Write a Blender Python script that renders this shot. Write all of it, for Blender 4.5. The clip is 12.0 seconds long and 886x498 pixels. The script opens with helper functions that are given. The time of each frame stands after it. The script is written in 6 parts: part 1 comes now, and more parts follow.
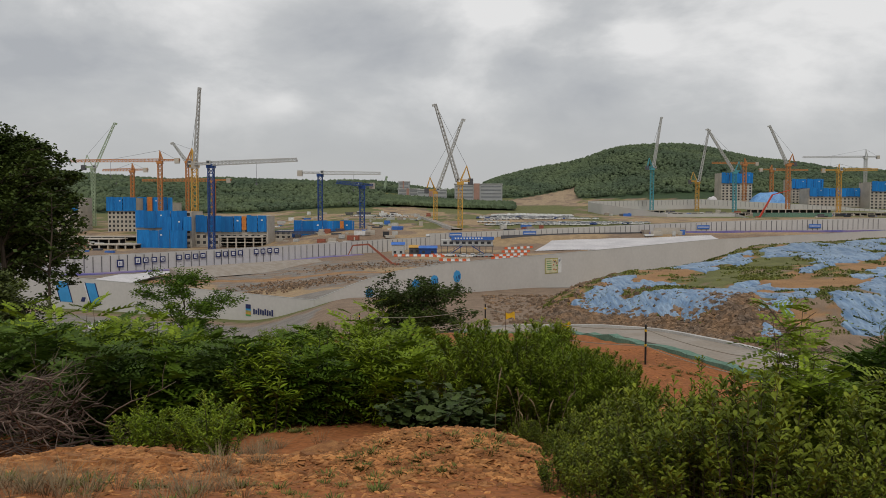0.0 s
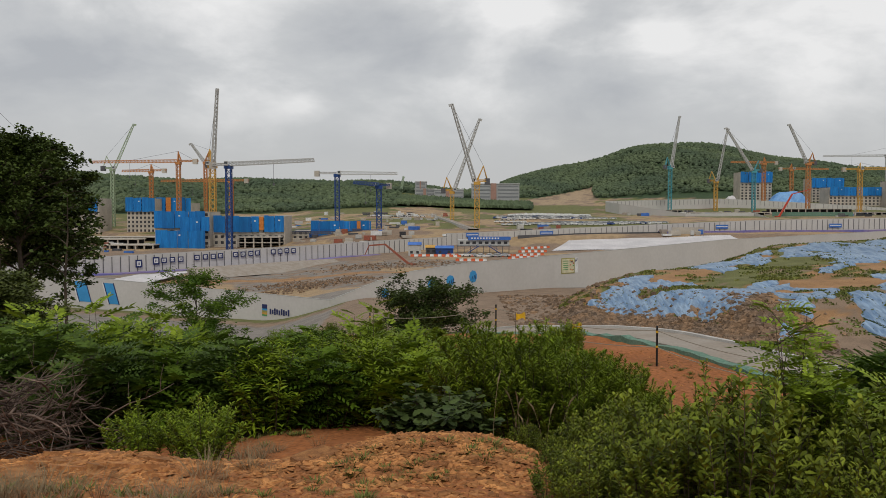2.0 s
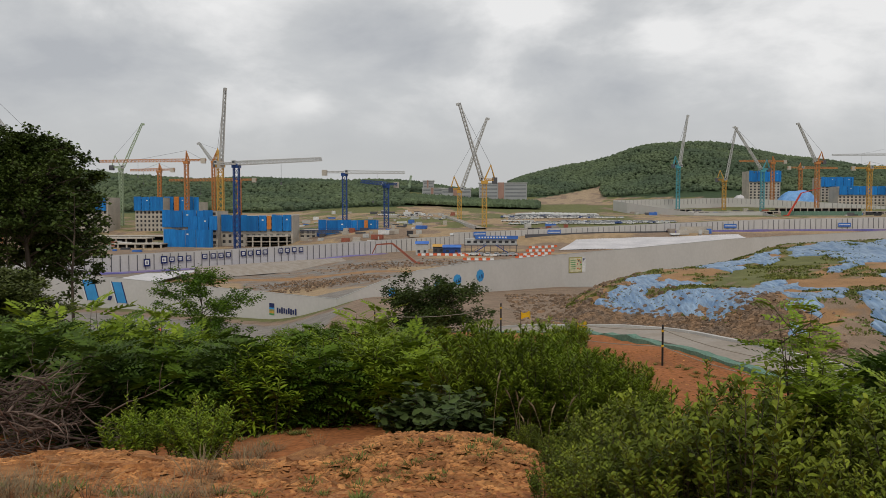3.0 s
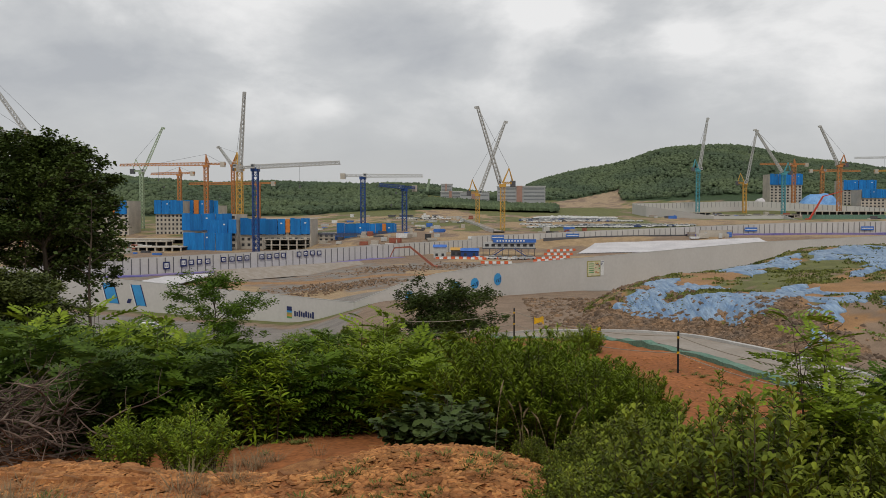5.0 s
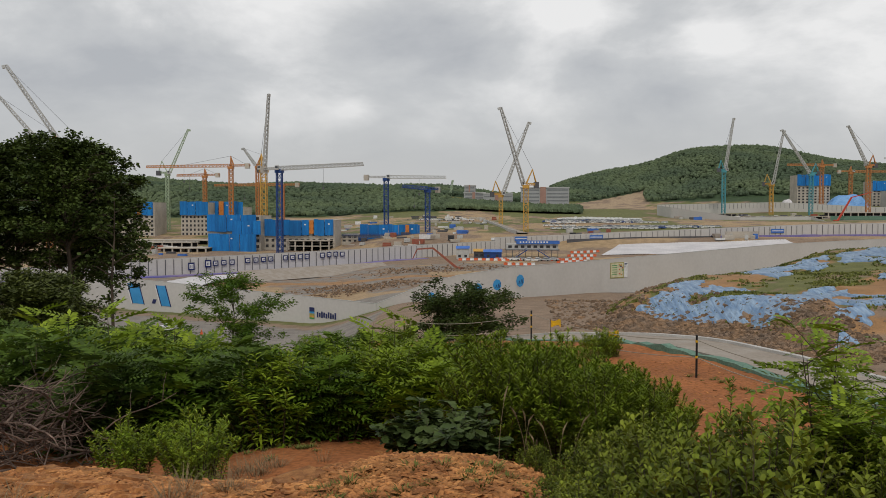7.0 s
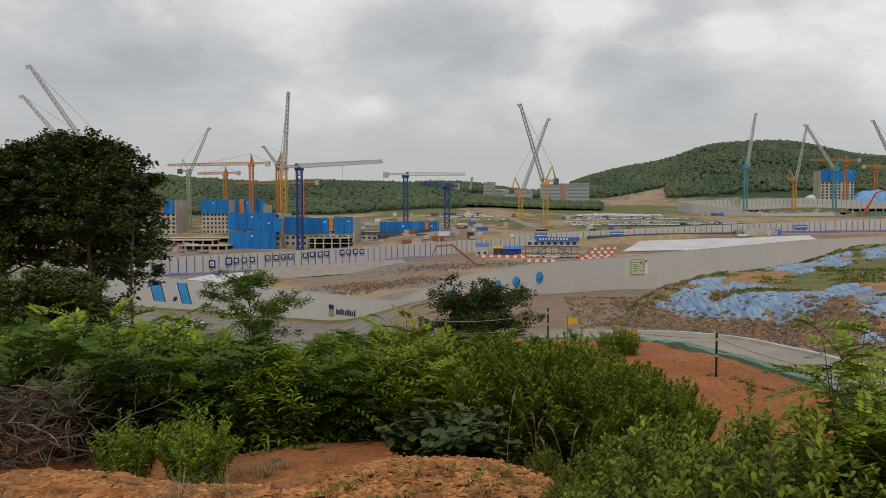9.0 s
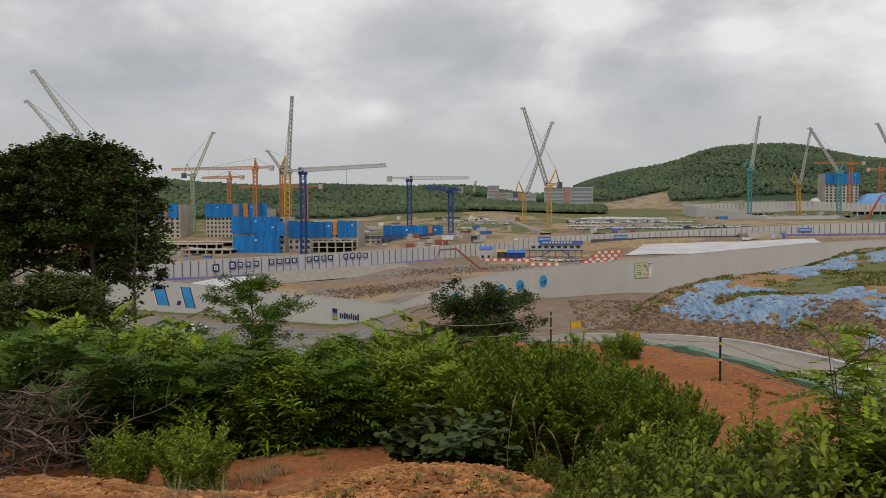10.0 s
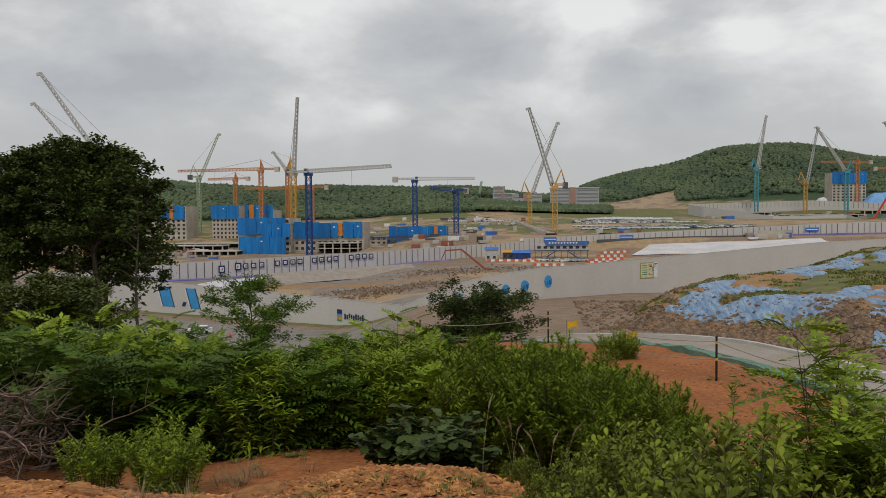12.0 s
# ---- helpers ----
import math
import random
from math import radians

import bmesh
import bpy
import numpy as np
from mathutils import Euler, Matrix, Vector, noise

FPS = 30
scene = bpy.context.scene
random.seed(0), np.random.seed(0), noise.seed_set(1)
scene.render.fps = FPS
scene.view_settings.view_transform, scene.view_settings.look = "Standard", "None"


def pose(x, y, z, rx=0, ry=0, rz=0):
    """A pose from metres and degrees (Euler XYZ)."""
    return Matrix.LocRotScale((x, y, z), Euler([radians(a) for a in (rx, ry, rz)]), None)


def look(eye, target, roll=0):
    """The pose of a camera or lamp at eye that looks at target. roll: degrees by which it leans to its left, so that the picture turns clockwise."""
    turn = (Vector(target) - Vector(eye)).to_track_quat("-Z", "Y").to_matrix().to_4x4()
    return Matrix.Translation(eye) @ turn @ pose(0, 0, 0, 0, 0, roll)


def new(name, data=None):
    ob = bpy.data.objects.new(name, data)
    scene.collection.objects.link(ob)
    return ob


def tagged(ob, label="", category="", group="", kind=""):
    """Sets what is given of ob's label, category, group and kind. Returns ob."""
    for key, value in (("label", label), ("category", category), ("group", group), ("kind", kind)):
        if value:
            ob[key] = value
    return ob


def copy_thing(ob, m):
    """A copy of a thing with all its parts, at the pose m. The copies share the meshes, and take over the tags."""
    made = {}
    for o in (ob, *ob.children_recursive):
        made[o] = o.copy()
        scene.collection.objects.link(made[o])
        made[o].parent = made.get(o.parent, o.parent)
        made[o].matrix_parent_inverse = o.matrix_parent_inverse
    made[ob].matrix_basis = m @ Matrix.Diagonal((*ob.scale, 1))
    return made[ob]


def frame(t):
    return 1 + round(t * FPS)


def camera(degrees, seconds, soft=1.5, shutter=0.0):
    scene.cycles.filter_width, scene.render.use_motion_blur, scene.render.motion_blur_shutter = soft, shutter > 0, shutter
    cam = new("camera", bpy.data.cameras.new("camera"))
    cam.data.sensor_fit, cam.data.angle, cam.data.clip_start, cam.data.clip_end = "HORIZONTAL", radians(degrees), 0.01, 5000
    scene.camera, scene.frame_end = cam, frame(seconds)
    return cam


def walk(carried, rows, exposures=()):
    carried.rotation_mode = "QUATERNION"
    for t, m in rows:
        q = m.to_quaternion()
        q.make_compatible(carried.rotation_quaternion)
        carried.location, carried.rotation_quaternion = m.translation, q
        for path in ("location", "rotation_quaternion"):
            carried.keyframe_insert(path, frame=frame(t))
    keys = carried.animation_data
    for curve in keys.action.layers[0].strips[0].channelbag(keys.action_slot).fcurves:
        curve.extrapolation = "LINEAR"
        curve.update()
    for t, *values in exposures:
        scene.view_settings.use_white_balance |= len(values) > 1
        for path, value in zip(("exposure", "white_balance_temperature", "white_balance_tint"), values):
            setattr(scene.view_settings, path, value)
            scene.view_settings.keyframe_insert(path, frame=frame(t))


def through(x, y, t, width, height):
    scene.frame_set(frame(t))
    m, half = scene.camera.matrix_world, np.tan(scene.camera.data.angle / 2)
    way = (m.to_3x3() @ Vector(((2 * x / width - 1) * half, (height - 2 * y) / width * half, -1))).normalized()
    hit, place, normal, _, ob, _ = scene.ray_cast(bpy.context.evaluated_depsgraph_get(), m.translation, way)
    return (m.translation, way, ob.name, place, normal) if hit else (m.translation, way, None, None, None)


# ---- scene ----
PATH = [
    (0, (0.912, -0.894, 19.755), (0.909, 1.104, 19.659), 0.1),
    (0.5, (0.979, -0.798, 19.739), (0.967, 1.199, 19.643), 0.1),
    (1, (1.046, -0.737, 19.736), (1.024, 1.261, 19.64), 0.1),
    (1.5, (1.112, -0.666, 19.737), (1.078, 1.331, 19.642), 0.0),
    (2, (1.163, -0.614, 19.741), (1.119, 1.383, 19.645), 0.0),
    (2.5, (1.212, -0.531, 19.723), (1.158, 1.466, 19.625), -0.0),
    (3, (1.259, -0.465, 19.708), (1.197, 1.532, 19.61), -0.0),
    (5, (1.458, -0.066, 19.709), (1.352, 1.93, 19.619), -0.0),
    (5.5, (1.506, 0.014, 19.701), (1.389, 2.009, 19.614), -0.1),
    (6, (1.559, 0.095, 19.693), (1.429, 2.089, 19.607), -0.1),
    (6.5, (1.624, 0.144, 19.706), (1.478, 2.137, 19.622), -0.0),
    (7, (1.689, 0.2, 19.714), (1.527, 2.192, 19.627), -0.0),
    (9, (1.814, 0.552, 19.692), (1.605, 2.539, 19.598), -0.2),
    (9.5, (1.836, 0.613, 19.689), (1.621, 2.599, 19.6), -0.2),
    (10, (1.855, 0.663, 19.685), (1.637, 2.649, 19.6), -0.3),
    (10.5, (1.906, 0.709, 19.685), (1.683, 2.695, 19.603), -0.4),
    (11, (1.973, 0.771, 19.671), (1.746, 2.757, 19.589), -0.4),
    (11.5, (2.055, 0.853, 19.644), (1.824, 2.837, 19.561), -0.5),
    (12, (2.174, 0.941, 19.624), (1.941, 2.926, 19.541), -0.5),
]
cam = camera(55.8, 12.0, soft=0.5)
walk(cam, [(t, look(eye, target, roll)) for t, eye, target, roll in PATH], [(0, -0.11), (1, -0.07), (2, -0.01), (3, 0.0), (7, 0.0), (9, -0.05), (12, -0.05)])

# ---- sky and sun: a bright overcast afternoon ----
world = bpy.data.worlds.new("overcast")
scene.world = world
world.use_nodes = True
SUN_ELEVATION, SUN_TURN = radians(52), radians(178)


def build_sky():
    nt = world.node_tree
    n, l = nt.nodes, nt.links
    n.clear()
    out, back = n.new("ShaderNodeOutputWorld"), n.new("ShaderNodeBackground")
    sky = n.new("ShaderNodeTexSky")
    sky.sky_type, sky.sun_disc = "NISHITA", False
    sky.sun_elevation, sky.sun_rotation = SUN_ELEVATION, SUN_TURN
    gain = n.new("ShaderNodeMix")
    gain.data_type, gain.blend_type = "RGBA", "MULTIPLY"
    gain.inputs[0].default_value = 1.0
    gain.inputs[7].default_value = (0.07, 0.07, 0.07, 1)
    l.new(sky.outputs[0], gain.inputs[6])
    coord = n.new("ShaderNodeTexCoord")
    # cloud layer: flattened noise, stretched towards the horizon
    sep = n.new("ShaderNodeSeparateXYZ")
    l.new(coord.outputs["Generated"], sep.inputs[0])
    squeeze = n.new("ShaderNodeMapping")
    squeeze.inputs["Scale"].default_value = (1.0, 1.0, 2.1)
    squeeze.inputs["Location"].default_value = (0.35, 0.1, 0.2)
    l.new(coord.outputs["Generated"], squeeze.inputs[0])
    big = n.new("ShaderNodeTexNoise")
    big.inputs["Scale"].default_value, big.inputs["Detail"].default_value = 4.6, 9
    big.inputs["Roughness"].default_value, big.inputs["Distortion"].default_value = 0.57, 0.2
    l.new(squeeze.outputs[0], big.inputs[0])
    ramp = n.new("ShaderNodeValToRGB")
    e = ramp.color_ramp.elements
    e[0].position, e[0].color = 0.28, (0.46, 0.475, 0.5, 1)
    e[1].position, e[1].color = 0.72, (0.86, 0.855, 0.85, 1)
    mid = e.new(0.5)
    mid.color = (0.59, 0.60, 0.61, 1)
    puffs = n.new("ShaderNodeTexNoise")
    puffs.inputs["Scale"].default_value, puffs.inputs["Detail"].default_value = 13, 7
    l.new(squeeze.outputs[0], puffs.inputs[0])
    swell = n.new("ShaderNodeMapRange")
    for i, v in ((1, 0.3), (2, 0.7), (3, -0.04), (4, 0.04)):
        swell.inputs[i].default_value = v
    l.new(puffs.outputs[0], swell.inputs[0])
    both = n.new("ShaderNodeMath")
    l.new(big.outputs[0], both.inputs[0])
    l.new(swell.outputs[0], both.inputs[1])
    value = both.outputs[0]
    # single banks of cloud: direction, width, lift or sink
    for (dx, dy, dz), wide, lift in CLOUDS:
        d = Vector((dx, dy, dz)).normalized()
        diff = n.new("ShaderNodeVectorMath")
        diff.operation = "SUBTRACT"
        diff.inputs[1].default_value = d
        l.new(coord.outputs["Generated"], diff.inputs[0])
        warp = n.new("ShaderNodeVectorMath")
        warp.operation = "MULTIPLY"
        warp.inputs[1].default_value = (1.0, 1.0, 1.7)
        l.new(diff.outputs[0], warp.inputs[0])
        length = n.new("ShaderNodeVectorMath")
        length.operation = "LENGTH"
        l.new(warp.outputs[0], length.inputs[0])
        fall = n.new("ShaderNodeMapRange")
        fall.interpolation_type = "SMOOTHSTEP"
        for i, v in ((1, 0.0), (2, wide), (3, lift), (4, 0.0)):
            fall.inputs[i].default_value = v
        l.new(length.outputs[1], fall.inputs[0])
        add = n.new("ShaderNodeMath")
        l.new(value, add.inputs[0])
        l.new(fall.outputs[0], add.inputs[1])
        value = add.outputs[0]
    l.new(value, ramp.inputs[0])
    # the deck thins into plain grey near the horizon
    low = n.new("ShaderNodeMapRange")
    low.interpolation_type = "SMOOTHSTEP"
    for i, v in ((1, 0.02), (2, 0.16), (3, 0.0), (4, 1.0)):
        low.inputs[i].default_value = v
    l.new(sep.outputs[2], low.inputs[0])
    deck = n.new("ShaderNodeMix")
    deck.data_type = "RGBA"
    deck.inputs[6].default_value = (0.525, 0.53, 0.535, 1)
    l.new(low.outputs[0], deck.inputs[0])
    l.new(ramp.outputs[0], deck.inputs[7])
    mix = n.new("ShaderNodeMix")
    mix.data_type = "RGBA"
    mix.inputs[0].default_value = 0.94
    l.new(gain.outputs[2], mix.inputs[6])
    l.new(deck.outputs[2], mix.inputs[7])
    l.new(mix.outputs[2], back.inputs[0])
    back.inputs[1].default_value = 1.0
    l.new(back.outputs[0], out.inputs[0])


CLOUDS = [
    ((0.27, 1, 0.20), 0.13, 0.20), ((0.05, 1, 0.24), 0.16, 0.20), ((-0.09, 1, 0.21), 0.15, -0.15),
    ((-0.2, 1, 0.12), 0.07, 0.14), ((-0.48, 1, 0.19), 0.22, -0.16), ((0.12, 1, 0.16), 0.10, -0.06),
    ((0.5, 1, 0.24), 0.3, 0.2), ((-0.3, 1, 0.26), 0.16, 0.14),
    ((0.234, 1, 0.205), 0.055, 0.16), ((0.065, 1, 0.235), 0.07, 0.12), ((0.08, 1, 0.17), 0.06, -0.12), ((-0.19, 1, 0.125), 0.03, 0.12), ((0.3, 1, 0.16), 0.09, -0.08),
]
build_sky()
sun = new("sun", bpy.data.lights.new("sun", "SUN"))
sun.data.energy, sun.data.angle, sun.data.color = 1.15, radians(10), (1.0, 0.94, 0.84)
sun.matrix_world = look((0, 0, 100), (0 - math.sin(SUN_TURN) * math.cos(SUN_ELEVATION), 0 - math.cos(SUN_TURN) * math.cos(SUN_ELEVATION), 100 - math.sin(SUN_ELEVATION)))


# ---- building blocks ----
def smooth(a, b, v):
    k = min(1.0, max(0.0, (v - a) / (b - a)))
    return k * k * (3 - 2 * k)


def mesh_of(name, verts, faces, mat, flat=True):
    me = bpy.data.meshes.new(name)
    me.from_pydata([tuple(v) for v in verts], [], [tuple(f) for f in faces])
    for m in mat if isinstance(mat, (list, tuple)) else [mat]:
        me.materials.append(m)
    if not flat:
        me.polygons.foreach_set("use_smooth", [True] * len(me.polygons))
    me.update()
    return me


class Shape:
    """Gathers boxes, beams, tubes and plates into one mesh."""

    def __init__(self):
        self.v, self.f = [], []

    def add(self, verts, faces):
        k = len(self.v)
        self.v += [tuple(p) for p in verts]
        self.f += [tuple(i + k for i in q) for q in faces]
        return self

    def box(self, x0, x1, y0, y1, z0, z1, m=None):
        p = [Vector((x, y, z)) for z in (z0, z1) for x, y in ((x0, y0), (x1, y0), (x1, y1), (x0, y1))]
        if m:
            p = [m @ q for q in p]
        return self.add(p, [(3, 2, 1, 0), (4, 5, 6, 7), (0, 1, 5, 4), (1, 2, 6, 5), (2, 3, 7, 6), (3, 0, 4, 7)])

    def beam(self, a, b, w, h=None, taper=1.0):
        a, b = Vector(a), Vector(b)
        h = h or w
        d = (b - a).normalized()
        s = d.cross(Vector((0, 0, 1)))
        if s.length < 1e-3:
            s = Vector((1, 0, 0))
        s.normalize()
        u = s.cross(d)
        p = []
        for c, k in ((a, 1.0), (b, taper)):
            p += [c + s * w / 2 * i * k + u * h / 2 * j * k for i, j in ((-1, -1), (1, -1), (1, 1), (-1, 1))]
        return self.add(p, [(3, 2, 1, 0), (4, 5, 6, 7), (0, 1, 5, 4), (1, 2, 6, 5), (2, 3, 7, 6), (3, 0, 4, 7)])

    def tube(self, points, radii, sides=6):
        """A tapered round limb along some points."""
        pts = [Vector(p) for p in points]
        k = len(self.v)
        for i, p in enumerate(pts):
            d = (pts[min(i + 1, len(pts) - 1)] - pts[max(i - 1, 0)]).normalized()
            s = d.cross(Vector((0.3, 0.2, 0.93))).normalized()
            u = s.cross(d)
            for j in range(sides):
                a = math.tau * j / sides
                self.v.append(tuple(p + (s * math.cos(a) + u * math.sin(a)) * radii[i]))
        for i in range(len(pts) - 1):
            for j in range(sides):
                q = k + i * sides
                self.f.append((q + j, q + (j + 1) % sides, q + sides + (j + 1) % sides, q + sides + j))
        self.f.append(tuple(range(k + sides - 1, k - 1, -1)))
        self.f.append(tuple(range(len(self.v) - sides, len(self.v))))
        return self

    def mesh(self, name, mat, flat=True):
        return mesh_of(name, self.v, self.f, mat, flat)


def thing(name, at=(0, 0, 0), turn=0, label="", category="", group="", kind=""):
    ob = new(name)
    ob.empty_display_size = 0.2
    ob.matrix_world = pose(*at, 0, 0, turn)
    return tagged(ob, label, category, group, kind)


def part(name, shape, mat, parent, label="", flat=True, at=None):
    me = shape if isinstance(shape, bpy.types.Mesh) else shape.mesh(name, mat, flat)
    ob = new(name, me)
    ob.parent = parent
    if at is not None:
        ob.matrix_basis = at
    return tagged(ob, label)


# ---- materials ----
def surface(name, base, second=None, scale=1.0, fine=20.0, rough=0.8, metal=0.0, bump=0.0, spread=0.12, island=0.0, through=0.0, attribute="", stretch=(1, 1, 1), per_object=0.0):
    """A procedural surface: two colours mixed by a broad noise, a fine grain on top, bump from both."""
    m = bpy.data.materials.new(name)
    m.use_nodes = True
    n, l = m.node_tree.nodes, m.node_tree.links
    b = n["Principled BSDF"]
    b.inputs["Roughness"].default_value, b.inputs["Metallic"].default_value = rough, metal
    b.inputs["Specular IOR Level"].default_value = 0.12 if through else 0.3
    co = n.new("ShaderNodeTexCoord")
    mp = n.new("ShaderNodeMapping")
    mp.inputs["Scale"].default_value = stretch
    l.new(co.outputs["Object"], mp.inputs[0])
    broad, grain = n.new("ShaderNodeTexNoise"), n.new("ShaderNodeTexNoise")
    for t, s, d in ((broad, scale, 5), (grain, fine, 4)):
        t.inputs["Scale"].default_value, t.inputs["Detail"].default_value = s, d
        l.new(mp.outputs[0], t.inputs[0])
    two = n.new("ShaderNodeMix")
    two.data_type = "RGBA"
    ramp = n.new("ShaderNodeMapRange")
    ramp.inputs[1].default_value, ramp.inputs[2].default_value = 0.38, 0.62
    l.new(broad.outputs[0], ramp.inputs[0])
    l.new(ramp.outputs[0], two.inputs[0])
    if attribute:
        at = n.new("ShaderNodeAttribute")
        at.attribute_name = attribute
        hs = n.new("ShaderNodeHueSaturation")
        hs.inputs["Value"].default_value = 1.3
        l.new(at.outputs["Color"], hs.inputs["Color"])
        l.new(at.outputs["Color"], two.inputs[6])
        l.new(hs.outputs[0], two.inputs[7])
    else:
        two.inputs[6].default_value = (*base, 1)
        two.inputs[7].default_value = (*(second or [c * 0.8 for c in base]), 1)
    shade = n.new("ShaderNodeHueSaturation")
    l.new(two.outputs[2], shade.inputs["Color"])
    amount = n.new("ShaderNodeMapRange")
    amount.inputs[1].default_value, amount.inputs[2].default_value = 0.3, 0.7
    amount.inputs[3].default_value, amount.inputs[4].default_value = 1 - spread, 1 + spread
    l.new(grain.outputs[0], amount.inputs[0])
    value = amount.outputs[0]
    for wide, node, socket in ((island, "ShaderNodeNewGeometry", "Random Per Island"), (per_object, "ShaderNodeObjectInfo", "Random")):
        if wide:
            g = n.new(node)
            r = n.new("ShaderNodeMapRange")
            r.inputs[3].default_value, r.inputs[4].default_value = 1 - wide, 1 + wide
            l.new(g.outputs[socket], r.inputs[0])
            mu = n.new("ShaderNodeMath")
            mu.operation = "MULTIPLY"
            l.new(value, mu.inputs[0])
            l.new(r.outputs[0], mu.inputs[1])
            value = mu.outputs[0]
    l.new(value, shade.inputs["Value"])
    l.new(shade.outputs[0], b.inputs["Base Color"])
    if bump:
        bp = n.new("ShaderNodeBump")
        bp.inputs["Strength"].default_value, bp.inputs["Distance"].default_value = min(1, bump * 10), bump
        l.new(grain.outputs[0], bp.inputs["Height"])
        l.new(bp.outputs[0], b.inputs["Normal"])
    if through:
        tr = n.new("ShaderNodeBsdfTranslucent")
        mx = n.new("ShaderNodeMixShader")
        mx.inputs[0].default_value = through
        l.new(shade.outputs[0], tr.inputs[0])
        l.new(b.outputs[0], mx.inputs[1])
        l.new(tr.outputs[0], mx.inputs[2])
        l.new(mx.outputs[0], n["Material Output"].inputs[0])
    return m


GROUND = surface("ground", (0.3, 0.2, 0.1), attribute="soil", scale=0.35, fine=11, rough=0.95, bump=0.05, spread=0.32)
HOARDING = surface("hoarding_sheet", (0.545, 0.525, 0.5), (0.515, 0.495, 0.47), scale=0.1, fine=1.5, rough=0.55, spread=0.04)
STEEL_DARK = surface("dark_steel", (0.10, 0.10, 0.11), scale=1, rough=0.6)
BLUE_NET = surface("blue_screen", (0.012, 0.19, 0.52), (0.01, 0.14, 0.42), scale=0.2, fine=1.2, rough=0.7, spread=0.15, per_object=0.14, stretch=(3, 3, 0.3))
CONCRETE = surface("concrete", (0.5, 0.455, 0.39), (0.41, 0.375, 0.325), scale=0.15, fine=2, rough=0.9, spread=0.12)
# near-black: shade inside openings put into the colour; also on some stacks
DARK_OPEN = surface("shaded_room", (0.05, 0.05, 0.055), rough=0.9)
ORANGE_NET = surface("orange_screen", (0.62, 0.22, 0.05), (0.5, 0.17, 0.04), rough=0.7)
# yellow and orange are muted, with distance haze mixed into the paint
YELLOW = surface("yellow_crane_paint", (0.6, 0.34, 0.07), (0.5, 0.28, 0.06), rough=0.5)
ORANGE = surface("orange_crane_paint", (0.52, 0.22, 0.07), (0.44, 0.18, 0.06), rough=0.5)
BLUE = surface("blue_crane_paint", (0.02, 0.07, 0.24), (0.02, 0.05, 0.19), rough=0.5)
PALE = surface("pale_grey_steel", (0.50, 0.50, 0.48), (0.42, 0.42, 0.41), rough=0.5)
TEAL = surface("teal_crane_paint", (0.08, 0.33, 0.38), (0.07, 0.28, 0.33), rough=0.5)
GREEN_PALE = surface("pale_green_steel", (0.36, 0.45, 0.30), rough=0.5)
# far leaves lighter and bluer: distance haze put into the base colour
LEAF_FAR = surface("far_foliage", (0.062, 0.09, 0.052), (0.1, 0.132, 0.066), scale=0.016, fine=0.8, rough=0.9, island=0.2, spread=0.25)
LEAF = surface("shrub_leaf", (0.09, 0.148, 0.012), (0.048, 0.098, 0.009), scale=0.9, fine=9, rough=0.5, island=0.32, through=0.18, per_object=0.24)
LEAF_COOL = surface("blue_green_leaf", (0.092, 0.148, 0.024), (0.052, 0.096, 0.018), scale=0.9, fine=9, rough=0.5, island=0.32, through=0.16, per_object=0.24)
LEAF_BRIGHT = surface("bright_leaf", (0.175, 0.235, 0.016), (0.112, 0.172, 0.012), scale=1.2, fine=9, rough=0.45, island=0.32, through=0.18, per_object=0.24)
LEAF_WEED = surface("weed_leaf", (0.18, 0.19, 0.05), (0.11, 0.13, 0.035), scale=0.2, fine=3, rough=0.7, island=0.5, through=0.1)
LEAF_WILLOW = surface("willowy_leaf", (0.185, 0.25, 0.02), (0.12, 0.185, 0.014), scale=1.2, fine=9, rough=0.45, island=0.35, through=0.18, per_object=0.12)
LEAF_LIME = surface("lime_leaf", (0.225, 0.295, 0.026), (0.155, 0.23, 0.018), scale=1.5, fine=9, rough=0.45, island=0.4, through=0.18)
LEAF_OLIVE = surface("rounded_leaf", (0.182, 0.216, 0.023), (0.08, 0.114, 0.013), scale=1.2, fine=9, rough=0.45, island=0.45, through=0.15)
LEAF_GREY = surface("lobed_leaf", (0.07, 0.098, 0.028), (0.045, 0.07, 0.019), scale=2, fine=12, rough=0.55, island=0.35, through=0.15)
LEAF_DARK = surface("tree_leaf", (0.04, 0.064, 0.014), (0.062, 0.088, 0.017), scale=0.4, fine=6, rough=0.55, island=0.45, through=0.15)
LEAF_PINE = surface("pine_needle", (0.058, 0.078, 0.013), (0.08, 0.096, 0.015), scale=0.6, fine=6, rough=0.6, island=0.4)
ROCK = surface("shale", (0.375, 0.172, 0.06), (0.23, 0.094, 0.034), scale=3, fine=30, rough=0.95, bump=0.01, island=0.42, spread=0.25, per_object=0.28)
RUBBLE = surface("rubble", (0.235, 0.15, 0.09), (0.165, 0.12, 0.088), scale=0.4, fine=5, rough=0.95, island=0.45, spread=0.2)
# two blues in downslope streaks paint the light and dark of folds
SHEET = surface("blue_sheet", (0.115, 0.2, 0.33), (0.24, 0.335, 0.455), scale=0.8, fine=2.2, rough=0.5, spread=0.2, bump=0.05, stretch=(2.4, 0.3, 1), per_object=0.1)
STOCK_SHEET = surface("bright_blue_sheet", (0.12, 0.29, 0.6), (0.2, 0.4, 0.7), scale=0.2, fine=1.5, rough=0.5, spread=0.2, bump=0.1)
WHITE_SHEET = surface("white_sheet", (0.62, 0.595, 0.6), (0.52, 0.5, 0.51), scale=0.12, fine=1.2, rough=0.6, spread=0.1)
